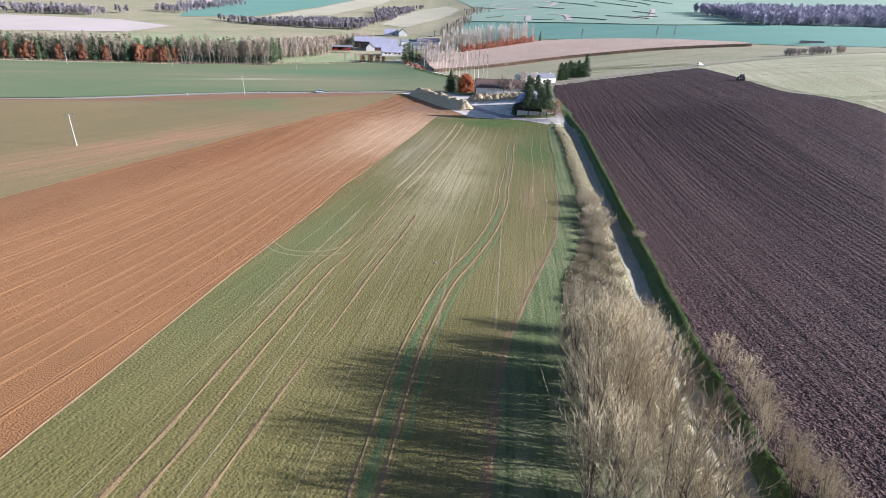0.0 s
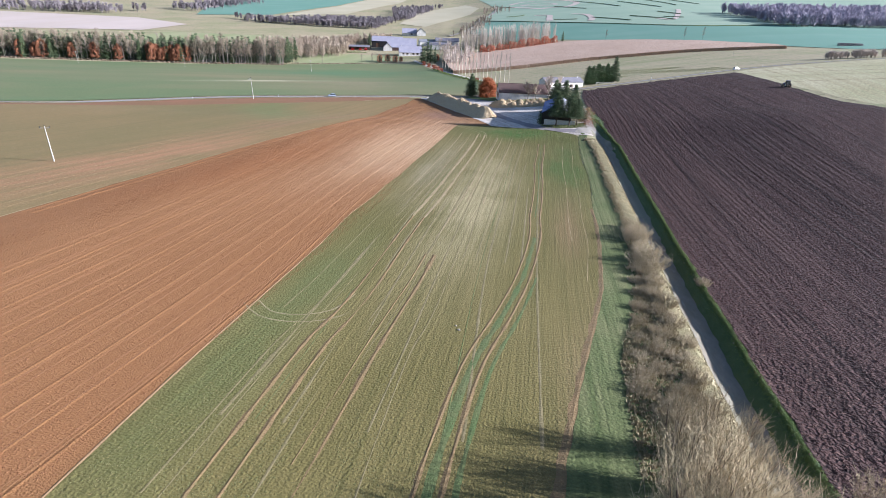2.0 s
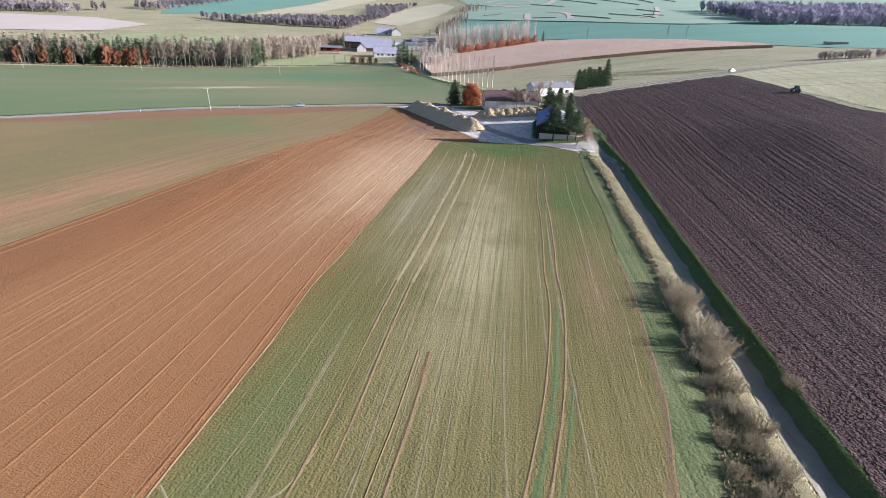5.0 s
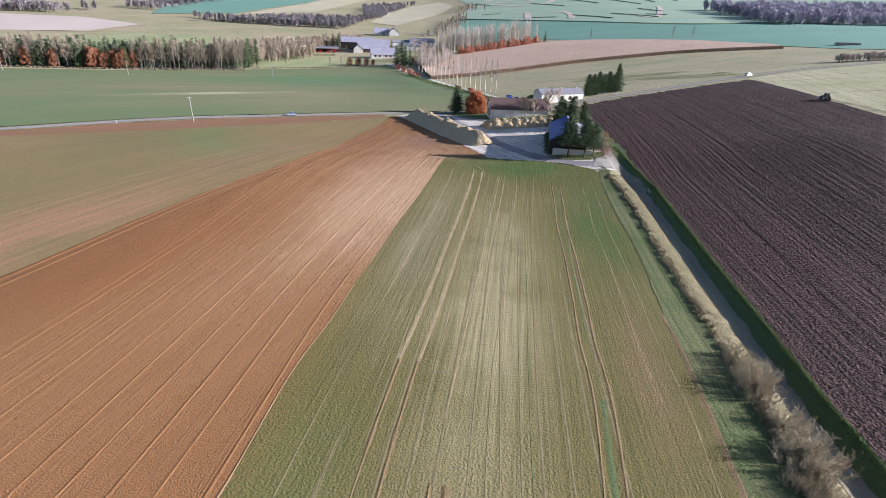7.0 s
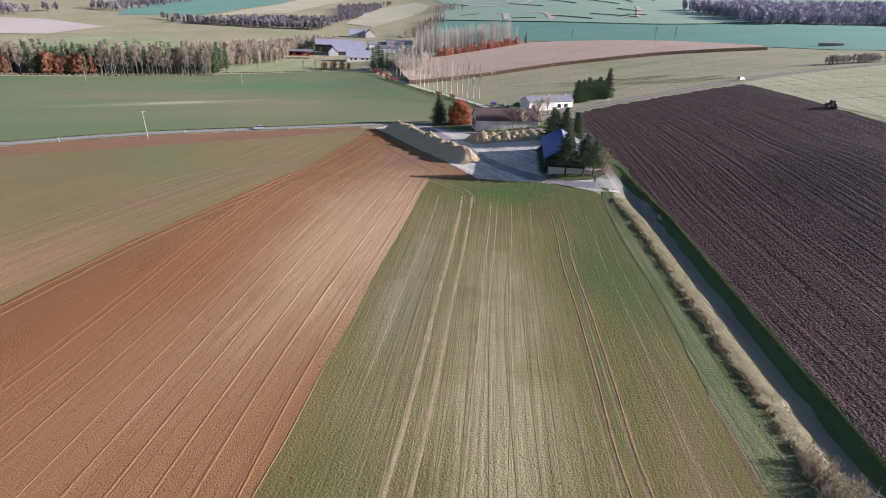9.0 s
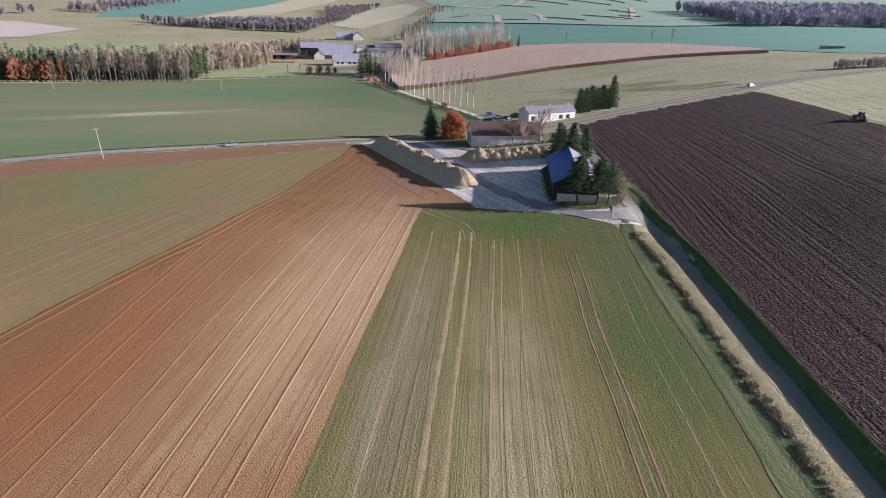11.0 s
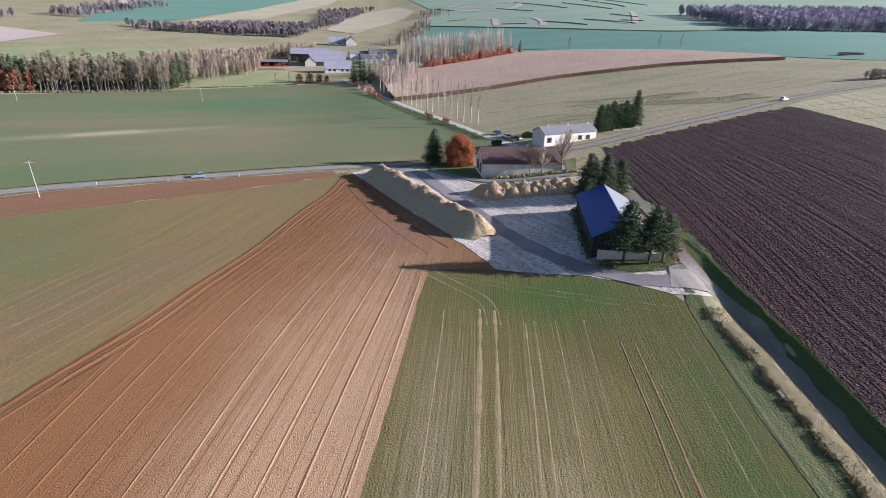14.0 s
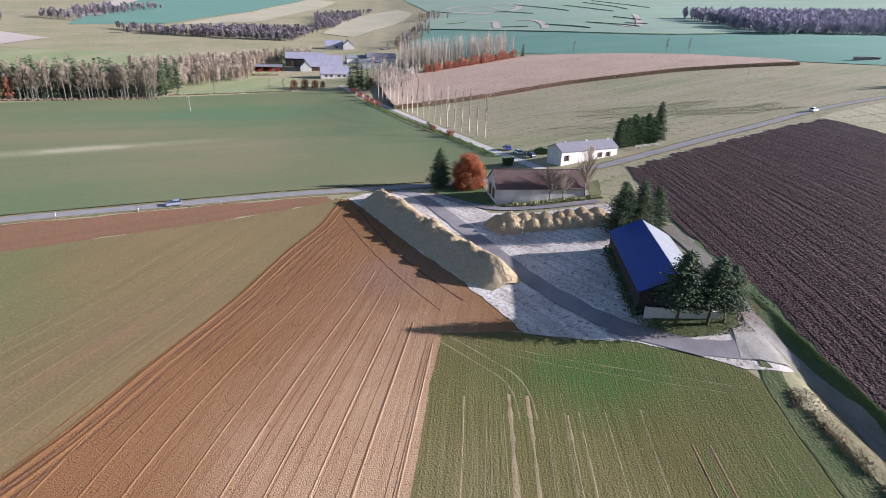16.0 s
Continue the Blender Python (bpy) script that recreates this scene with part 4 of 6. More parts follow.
def plant(name, label, category, pair, wood_mat, crown_mat, m, group="", crown_name="crown", crown_label="", wood_name="trunk"):
    root = thing(name, label, category, m, group)
    part(wood_name, pair[0], wood_mat, root)
    part(crown_name, pair[1], crown_mat, root, crown_label)
    return root


def tufts(buf, rng, points, size, blades=5, spread=0.5):
    """Tussocks of stiff grass blades."""
    for x, y in points:
        z = ground_z(x, y) + 0.03
        for _ in range(blades):
            a, t = rng.uniform(0, 2 * math.pi), rng.uniform(0.1, 1.0) * spread
            h = size * rng.uniform(0.5, 1.2)
            q = Vector((x + math.cos(a) * t * h, y + math.sin(a) * t * h, z + h))
            w = Vector((-math.sin(a), math.cos(a), 0)) * size * 0.22
            p = Vector((x + rng.uniform(-0.2, 0.2), y + rng.uniform(-0.2, 0.2), z - 0.05))
            buf.add([tuple(p - w), tuple(p + w), tuple(q)], [(0, 1, 2)])


# ---- the hedge beside the track: bare shrubs, then taller trees ----
rng = random.Random(11)
kinds = [shrub(20 + i, 1.0, 1.25, 70, 13, 0.0034) for i in range(3)]
shrubs = []
for i, (w, f) in enumerate(kinds):
    shrubs.append(plant("hedge_shrub", "leafless straw-coloured shrub in the hedge beside the track", "shrub", (w, f), M["twig"], M["hedgetwig"],
                        sized(*track(20.8, 104 + i * 0.01), 0, 3.0), "hedge shrubs"))
HEDGE = [(38.5, 108.5, 2.8), (38.4, 104.5, 3.4), (37.4, 101.9, 3.6), (37.4, 96.3, 3.0), (35.5, 92.3, 2.4), (36.1, 91.0, 4.4), (34.3, 86.4, 2.4), (34.3, 82.5, 2.3), (32.7, 78.4, 2.2), (33.6, 75.7, 2.4), (31.3, 72.6, 2.2), (32.0, 69.3, 2.6),
         (29.2, 65.8, 2.6), (31.9, 64.5, 2.2), (27.6, 61.5, 2.8), (29.5, 60.0, 2.4), (26.5, 57.2, 2.8), (29.4, 56.0, 2.6), (26.8, 52.4, 3.2), (24.6, 49.6, 3.4), (29.0, 51.2, 2.8), (26.3, 47.1, 3.6), (41.6, 83.0, 1.7),
         (24.9, 60, 2.0), (26.2, 64.5, 1.8), (27.6, 69, 1.8), (28.9, 73.5, 1.7), (30.4, 78.5, 1.7), (31.8, 83, 1.8), (33.0, 88, 1.8), (24.0, 56, 2.4), (23.0, 53, 2.8)]
for i, (x, y, k) in enumerate(HEDGE):
    k *= 0.72 + 0.28 * smooth(55, 90, y)
    m = sized(x, y, rng.uniform(0, 360), k)
    if i < 3:
        shrubs[i].matrix_basis = m
    else:
        copy_thing(shrubs[i % 3], Matrix.Translation(m.translation) @ Euler((0, 0, rng.uniform(0, 6))).to_matrix().to_4x4()).scale = (k, k, k * rng.uniform(0.85, 1.1))
big = [bare_tree(40 + i, 1.0, 0.50, 0.012, 0.06, 72, 5, 6, 0.0011, 0.66) for i in range(4)]
grove = []
GROVE = [(22.4, 43.4, 6.2), (25.0, 43.1, 6.4), (27.7, 43.5, 5.2), (20.7, 39.4, 7.4), (22.3, 39.2, 7.4), (25.6, 38.6, 7.0), (34.4, 38.2, 4.0), (19.1, 34.4, 8.0), (20.4, 33.6, 8.2), (23.7, 33.3, 7.6), (26.1, 33.1, 6.2), (19.3, 29.0, 8.4),
         (34.1, 34.3, 4.2), (20.4, 28.3, 8.4), (18.5, 23.7, 8.6), (33.1, 28.7, 4.4), (20.4, 21.9, 8.6), (17.6, 18.0, 8.6), (20.6, 17.3, 7.8), (32.0, 22.7, 4.6), (19.2, 13.0, 8.6), (19.9, 10.2, 8.0), (16.4, 7.9, 8.6), (21.9, 3.5, 7.0),
         (30.4, 15.7, 4.6), (23.0, 25.3, 6.8), (33.8, 31.3, 3.8), (31.9, 25.8, 4.0), (30.4, 19.0, 4.6), (32.2, 19.2, 3.6), (30.6, 12.8, 4.4), (17.7, 31.5, 8.4), (17.0, 26.5, 9.0), (19.2, 31.0, 8.2), (21.6, 36.0, 7.6), (16.2, 21.2, 9.2),
         (22.4, 30.4, 7.4), (14.6, 12.0, 7.4), (15.0, 16.4, 7.2), (14.9, 7.6, 7.2)]
for i, (x, y, k) in enumerate(GROVE):
    if i < 4:
        grove.append(plant("hedgerow_tree", "leafless bushy tree with pale straw-coloured twigs", "tree", big[i], M["bark"], M["straw"], sized(x, y, 0, k), "hedgerow trees"))
    else:
        c = copy_thing(grove[i % 4], pose(x, y, ground_z(x, y) - 0.05, 0, 0, rng.uniform(0, 360)))
        c.scale = (k * rng.uniform(0.9, 1.15), k * rng.uniform(0.9, 1.15), k * rng.uniform(0.9, 1.08) * (1.1 if y < 36 and k > 7 else 1.0))
dark_tree = bare_tree(77, 7.5, 3.2, 0.10, 0.3, 22, 4, 4, 0.016)
dark_root = plant("dark_stemmed_tree", "leafless tree with bare dark stems at the hedge", "tree", dark_tree, M["bark"], M["twig"], sized(24.7, 22.7, 0, 1.0), "dark-stemmed trees")
for x, y, k in ((25.1, 28.1, 0.95), (25.3, 19.5, 0.9), (25.5, 31.4, 0.85), (26.3, 25.1, 0.8)):
    copy_thing(dark_root, sized(x, y, 77 * y, 1.0)).scale = (k, k, k)
b = Buf()
pts = [track(rng.uniform(20.7, 22.2), rng.uniform(20, 194)) for _ in range(2600)]
tufts(b, rng, pts, 0.2, 5, 0.9)
pts = []
for _ in range(330):
    u, y = rng.gauss(21.1, 0.3), rng.uniform(20, 194)
    pts += [track(u + rng.gauss(0, 0.22), y + rng.gauss(0, 0.3)) for _ in range(rng.randint(8, 26))]
tufts(b, rng, pts, 0.33, 5, 0.9)
tufts(b, rng, [track(rng.uniform(22.0, 24.8), rng.uniform(20, 194)) for _ in range(8000)], 0.15, 4, 0.9)
solid("dry_tussocks", b, M["tuft"], "dry straw tussocks along the verge ridge", "grass", kind="stuff")
b = Buf()
spots = []
for _ in range(9000):
    y = rng.uniform(40, 100)
    spots.append(track(rng.uniform(14.2 + 6.0 * smooth(52, 92, y), 22.2), y))
tufts(b, rng, spots, 0.36, 5, 0.9)
solid("hedge_grass", b, M["tuft"], "brown dead grass and brambles under the hedge", "grass", kind="stuff")
b = Buf()
tufts(b, rng, [track(rng.gauss(29.05, 0.28), rng.uniform(14, 216)) for _ in range(20000)], 0.2, 4, 0.8)
solid("bank_tussocks", b, M["greentuft"], "green grass tussocks on the bank", "grass", kind="stuff")

# ---- beet heaps in the yard ----
def beet_layer(verts, faces, root, r, count, size, keep):
    """Single roots lying over the faces of a heap; keep gives the share that stays at a face."""
    roots = Buf()
    for _ in range(count):
        k = r.randrange(len(faces))
        f = faces[k]
        u, w = r.random(), r.random()
        c = [(verts[f[0]][a] * (1 - u) + verts[f[1]][a] * u) * (1 - w) + (verts[f[3]][a] * (1 - u) + verts[f[2]][a] * u) * w for a in range(3)]
        if r.random() > keep(k) or c[2] - ground_z(c[0], c[1]) < 0.2 and r.random() < 0.7:
            continue
        s = size * r.uniform(0.6, 1.35)
        roots.lump((c[0], c[1], c[2] + s * 0.25), s * 1.3, s * 0.7, s * 0.7, r.uniform(0, 3))
    part("beet_layer", roots, M["beet"], root, "pale muddy sugar beet", kind="stuff")


def clamp_heap(name, label, line, half, height, seed, count, size):
    """A long clamp of sugar beet: an uneven ridge, its far flank smeared with soil, single roots on the crest."""
    r = random.Random(seed)
    path = curve_through([(x, y, 0) for x, y in line], 0.7)
    verts, faces, across = [], [], 21
    for i, p in enumerate(path):
        d = (path[min(i + 1, len(path) - 1)] - path[max(i - 1, 0)]).normalized()
        n = Vector((d.y, -d.x, 0))
        end = min(1.0, (0.35 + min(i, len(path) - 1 - i)) / 6.0) ** 0.6
        tip = 1 + 0.28 * noise.noise(Vector((i * 0.22, seed, 0))) + 0.14 * noise.noise(Vector((i * 0.7, seed, 3)))
        sway = 0.16 + 0.12 * noise.noise(Vector((i * 0.16, 7, seed)))
        for k in range(across):
            u = k / (across - 1) * 2 - 1
            q = p + n * u * half * (0.55 + 0.45 * end) * (0.94 + 0.10 * noise.noise(Vector((i * 0.25, 2 * u, 1))))
            ridge = 1 - (abs(u + sway) / (1 + sway if u > -sway else 1 - sway)) ** 1.25
            h = height * tip * end * ridge * (1 + 0.16 * noise.noise(Vector((q.x * 0.7, q.y * 0.7, seed))) + 0.09 * noise.noise(q * 1.9))
            verts.append((q.x, q.y, ground_z(q.x, q.y) + 0.08 + max(0, h)))
        if i:
            for k in range(across - 1):
                faces.append(((i - 1) * across + k, i * across + k, i * across + k + 1, (i - 1) * across + k + 1))
    root = thing(name, label, "beet heap")
    body = Buf()
    body.add(verts, faces)
    part("heap_body", body, M["beetbody"], root, smooth_faces=True)
    beet_layer(verts, faces, root, r, count, size, lambda k: 1.0 if k % (across - 1) < 11 else 0.22)
    return root


def tipped_heap(name, label, x0, x1, y0, seed, count, size):
    """Trailer loads tipped close together in two rows: overlapping cones of sugar beet."""
    r = random.Random(seed)
    cones = []
    for row, (dy, high) in enumerate(((2.2, 2.7), (-1.2, 2.1))):
        n = 9 + row
        for i in range(n):
            cones.append((x0 + (x1 - x0) * (i + 0.5 + r.uniform(-0.2, 0.2)) / n, y0 + dy + r.uniform(-0.5, 0.5), high * r.uniform(0.8, 1.12), r.uniform(0.75, 1.0)))
    nx, ny = 110, 34
    verts, faces = [], []
    for j in range(ny + 1):
        for i in range(nx + 1):
            x, y = x0 - 2.5 + (x1 - x0 + 5) * i / nx, y0 - 5.0 + 10.5 * j / ny
            wide = noise.noise(Vector((x * 0.8, y * 0.8, seed)))
            h = max(high - steep * (math.sqrt((x - cx) ** 2 + (y - cy) ** 2 + 0.25) - 0.5) * (1 + 0.2 * wide) for cx, cy, high, steep in cones)
            verts.append((x, y, ground_z(x, y) + 0.06 + max(-0.12, h + 0.12 * noise.noise(Vector((x * 2.1, y * 2.1, 1))))))
    for j in range(ny):
        for i in range(nx):
            a = j * (nx + 1) + i
            faces.append((a, a + 1, a + nx + 2, a + nx + 1))
    root = thing(name, label, "beet heap")
    body = Buf()
    body.add(verts, faces)
    part("heap_body", body, M["beetbody"], root, smooth_faces=True)
    beet_layer(verts, faces, root, r, count, size, lambda k: 1.0)
    return root


clamp_heap("beet_clamp", "long pale heap of sugar beet on the yard edge", [(-2.6, 276.0), (2.5, 263.5), (7.6, 250.8), (13.4, 238.0), (19.8, 224.2)], 5.1, 3.5, 5, 30000, 0.095)
tipped_heap("beet_heap", "pale lumpy heap of sugar beet by the barn", 23.0, 46.5, 251.6, 8, 19000, 0.10)

# ---- trees in the yard ----
plant("spruce", "dark green spruce beside the lane junction", "tree", conifer(1, 10.6, 3.7, 0.06, 1.5, 0.36, 0.4, 0.58, 0.25), M["bark"], M["needles"], stand(15, 287))
plant("copper_beech", "round beech with coppery orange autumn leaves", "tree", leafy_tree(2, 8.6, 4.5, 0.05, 24000, 0.14, 120, 0.40), M["bark"], M["copper"], stand(22.2, 285))
firs = [plant("fir", "tall dark fir with a ragged crown behind the shed", "tree", conifer(5, 10.8, 4.1, 0.05, 1.5, 0.38, 0.5, 0.6, 0.3), M["bark"], M["needles"], stand(46.6, 243.2), "yard firs"),
        plant("fir", "tall dark fir shading the shed wall", "tree", conifer(6, 11.8, 4.0, 0.3, 1.5, 0.38, 0.5, 0.58, 0.3), M["bark"], M["needles"], stand(41.6, 208.9), "yard firs")]
for x, y, k, src in ((50.6, 243.6, 0.97, 0), (48.4, 246.0, 0.85, 0), (55.2, 246, 0.76, 0), (46.0, 208.2, 0.92, 1), (48.6, 208.4, 0.78, 1)):
    c = copy_thing(firs[src], stand(x, y, 70 * k * x))
    c.scale = (k, k, k)
leafy_bush = leafy_tree(9, 4.8, 3.2, 0.03, 3800, 0.08)
plant("russet_bush", "thinly leaved russet bush beside the shed", "shrub", leafy_bush, M["bark"], leafy("russet_leaves", (0.30, 0.17, 0.07), (0.20, 0.13, 0.05)), stand(53.0, 216.0))
b = Buf()
for _ in range(1400):
    x, y = rng.gauss(53.4, 1.3), rng.gauss(212, 3.2)
    a = rng.uniform(0, 6.28)
    b.leaf((x, y, ground_z(x, y) + 0.30), (0.08 * math.cos(a), 0.08 * math.sin(a), 0.02), (-0.05 * math.sin(a), 0.05 * math.cos(a), 0.02))
solid("fallen_leaves", b, M["copper"], "rusty fallen leaves scattered on the track", "leaves", kind="stuff")
orchard = [plant("bare_yard_tree", "small leafless tree in front of the barn wall", "tree", bare_tree(60, 7.5, 4.4, 0.16, 0.25, 34, 11, 1, 0.016), M["woodbark"], M["scrubtwig"], stand(39.2, 267.4), "barn trees")]
for x, y, k in ((42.6, 267.8, 0.9), (48.4, 269.2, 1.25), (57.5, 292, 0.9)):
    copy_thing(orchard[0], stand(x, y, 90 * k)).scale = (k, k, k)
cyp = [plant("cypress", "clipped dense dark green conifer beside the house", "tree", conifer(15, 9.6, 2.6, 0.02, 1.2, 0.5, 0.3, 0.42, 0.25), M["bark"], M["cypress"], stand(76.5, 318.5), "conifer screen")]
for x, y, k in ((79, 319.3, 0.98), (81.6, 320.4, 1.06), (84.2, 320.6, 0.94), (86.8, 321.7, 1.03), (89, 321.6, 0.88), (77.8, 321.9, 0.84), (83, 323, 1.0), (87.6, 323.6, 0.93)):
    copy_thing(cyp[0], stand(x, y, 50 * x)).scale = (k, k, k)
plant("tall_fir", "tall fir at the end of the conifer screen", "tree", conifer(16, 13.0, 3.7, 0.06, 1.3, 0.45, 0.45, 0.75, 0.3), M["bark"], M["needles"], stand(91.2, 322.8))
b = Buf()
tufts(b, rng, [(rng.uniform(36.5, 52), rng.uniform(205.6, 211.4)) for _ in range(2600)], 0.26, 5, 0.8)
solid("island_tussocks", b, leafy("yellow_green_tussock", (0.24, 0.225, 0.085), (0.13, 0.15, 0.05)), "yellow-green tussocks under the firs", "grass", kind="stuff")
b = Buf()
for i in range(1300):
    x, y = rng.uniform(28.5, 52), 266.6 + rng.uniform(-1.2, 0.6)
    b.blob((x, y + (x - 28) * 0.03, ground_z(x, y) + rng.uniform(0.0, 0.3) + 0.5 * rng.random() * (0.5 + noise.noise(Vector((x, 0, 0)) * 0.7))), rng.uniform(0.08, 0.25), rng, 1.3)
solid("barn_weeds", b, leafy("weed_leaves", (0.15, 0.165, 0.06), (0.30, 0.26, 0.12)), "green weeds along the barn wall", "weeds", kind="stuff")

# leafy clumps added where the shed side is only dark with shade
b = Buf()
for i in range(1300):
    u = rng.random()
    tall = 0.8 + 1.6 * noise.noise(Vector((u * 11, 3, 0)))
    x, y = 36.6 + 5.0 * u + rng.gauss(0, 0.3 + 0.25 * max(0, tall)), 211.5 + 25 * u
    if tall > 0:
        b.lump((x, y, ground_z(x, y) + rng.random() * (0.3 + tall)), rng.uniform(0.12, 0.3), rng.uniform(0.1, 0.2), rng.uniform(0.1, 0.2), rng.uniform(0, 3))
solid("shade_clumps", b, M["needles"], "dark leafy clumps that stand in for shade along the shed side", "ivy", kind="stuff")

# ---- clods turned up along the furrows of the ploughed field ----
b = Buf()
rng = random.Random(31)
for _ in range(180000):
    y = 14 + 310 * rng.random() ** 1.5
    x = 28.2 + SKEW * y + (62 + 0.25 * y) * rng.random() ** 1.1
    if x > 144 or x < track(29.7, y)[0] or y > lane_y(x) - 12 or y > 210 and x < 64 + 0.2 * (y - 268):
        continue
    x = round((x - 0.105 * y) / 1.3) * 1.3 + 0.105 * y + rng.gauss(0, 0.24)
    s = rng.uniform(0.045, 0.11) * (1.0 + 0.6 * (rng.random() < 0.08))
    b.clod((x, y, ground_z(x, y) + 0.13), s * rng.uniform(0.8, 1.7), s * 1.1, s * rng.uniform(0.9, 1.6), rng.uniform(0, 6.28))
solid("clods", b, M["clod"], "turned clods of dark earth along the furrows", "clods", kind="stuff")

b = Buf()
for _ in range(150000):
    y = 34 + 180 * rng.random() ** 1.3
    u = rng.random()
    x = (-19.5 + 0.165 * (y - 47)) * (1 - u) + (-57 + 0.235 * max(0, y - 85)) * u
    if rng.random() < 0.8 * smooth(110, 150, y) * smooth(0.75, 0.4, u):
        continue
    s = rng.uniform(0.03, 0.075) * (1.0 + 0.7 * (rng.random() < 0.06))
    b.clod((x, y, ground_z(x, y) + 0.05), s * rng.uniform(0.9, 1.4), s, s * rng.uniform(0.5, 0.95), rng.uniform(0, 6.28))
solid("soil_crumbs", b, M["crumb"], "reddish crumbs of tilled soil", "clods", kind="stuff")

b = Buf()
for _ in range(45000):
    y = 34 + 150 * rng.random() ** 1.3
    x = -18.5 + 0.165 * (y - 47) + rng.random() * (33 + 0.09 * (y - 47)) + 0.06 * y * rng.random()
    s = rng.uniform(0.04, 0.09)
    b.clod((x, y, ground_z(x, y) + 0.05), s * 0.8, s * 1.6, s * rng.uniform(0.3, 0.6), rng.gauss(-0.17, 0.3))
solid("crop_clumps", b, leafy("crop_clump", (0.085, 0.088, 0.027), (0.145, 0.122, 0.05)), "small clumps of young crop and crumbs along the drill rows", "crop", kind="stuff")


# ---- buildings ----
def wall_with_openings(x0, x1, z0, z1, y0, y1, openings):
    """A wall of thickness y0..y1 with rectangular holes (x, z, width, height) right through it."""
    buf = Buf()
    xs = sorted({x0, x1, *(o[0] for o in openings), *(o[0] + o[2] for o in openings)})
    zs = sorted({z0, z1, *(o[1] for o in openings), *(o[1] + o[3] for o in openings)})
    for a, c in zip(xs, xs[1:]):
        for d, e in zip(zs, zs[1:]):
            mx, mz = (a + c) / 2, (d + e) / 2
            if not any(o[0] < mx < o[0] + o[2] and o[1] < mz < o[1] + o[3] for o in openings):
                buf.box(a, c, y0, y1, d, e)
    return buf


def gable_wall(x0, x1, w, eave, ridge, base):
    buf = Buf()
    prof = [(-w / 2, base), (w / 2, base), (w / 2, eave), (0, ridge), (-w / 2, eave)]
    verts = [(x, y, z) for x in (x0, x1) for y, z in prof]
    buf.add(verts, [(4, 3, 2, 1, 0), (5, 6, 7, 8, 9), *((i, (i + 1) % 5, 5 + (i + 1) % 5, 5 + i) for i in range(5))])
    return buf


def roof_slab(length, w, eave, ridge, side, over=0.35, thick=0.16, lift=0.02):
    buf = Buf()
    half, rise = w / 2, ridge - eave
    k = rise / half
    y1 = side * (half + over)
    z1 = eave - over * k
    xa, xb = -length / 2 - over * 0.7, length / 2 + over * 0.7
    n = 1
    for i in range(n):
        a, c = xa + (xb - xa) * i / n, xa + (xb - xa) * (i + 1) / n
        verts = [(a, 0, ridge + lift), (c, 0, ridge + lift), (c, y1, z1 + lift), (a, y1, z1 + lift), (a, 0, ridge + lift + thick), (c, 0, ridge + lift + thick), (c, y1, z1 + lift + thick), (a, y1, z1 + lift + thick)]
        buf.add(verts, [(3, 2, 1, 0), (4, 5, 6, 7), (0, 1, 5, 4), (1, 2, 6, 5), (2, 3, 7, 6), (3, 0, 4, 7)])
    return buf


def window_part(parent, x, z, w, h, y, shutters=True):
    frame_buf = Buf()
    for a, c, d, e in ((x, x + w, z, z + 0.07), (x, x + w, z + h - 0.07, z + h), (x, x + 0.07, z + 0.07, z + h - 0.07), (x + w - 0.07, x + w, z + 0.07, z + h - 0.07), (x + w / 2 - 0.03, x + w / 2 + 0.03, z + 0.07, z + h - 0.07)):
        frame_buf.box(a, c, y + 0.12, y + 0.19, d, e)
    f = part("window", frame_buf, M["wood"], parent, "brown wooden window frame")
    g = Buf()
    g.box(x + 0.07, x + w - 0.07, y + 0.14, y + 0.16, z + 0.07, z + h - 0.07)
    part("pane", g, M["dark_glass"], f)
    if shutters:
        for a in (x - w * 0.42, x + w + 0.02):
            s = Buf()
            for i in range(4):
                s.box(a + i * w * 0.1, a + (i + 0.92) * w * 0.1, y - 0.06, y - 0.01, z, z + h)
            part("shutter", s, M["wood"], f, "dark brown board shutter")
    return f


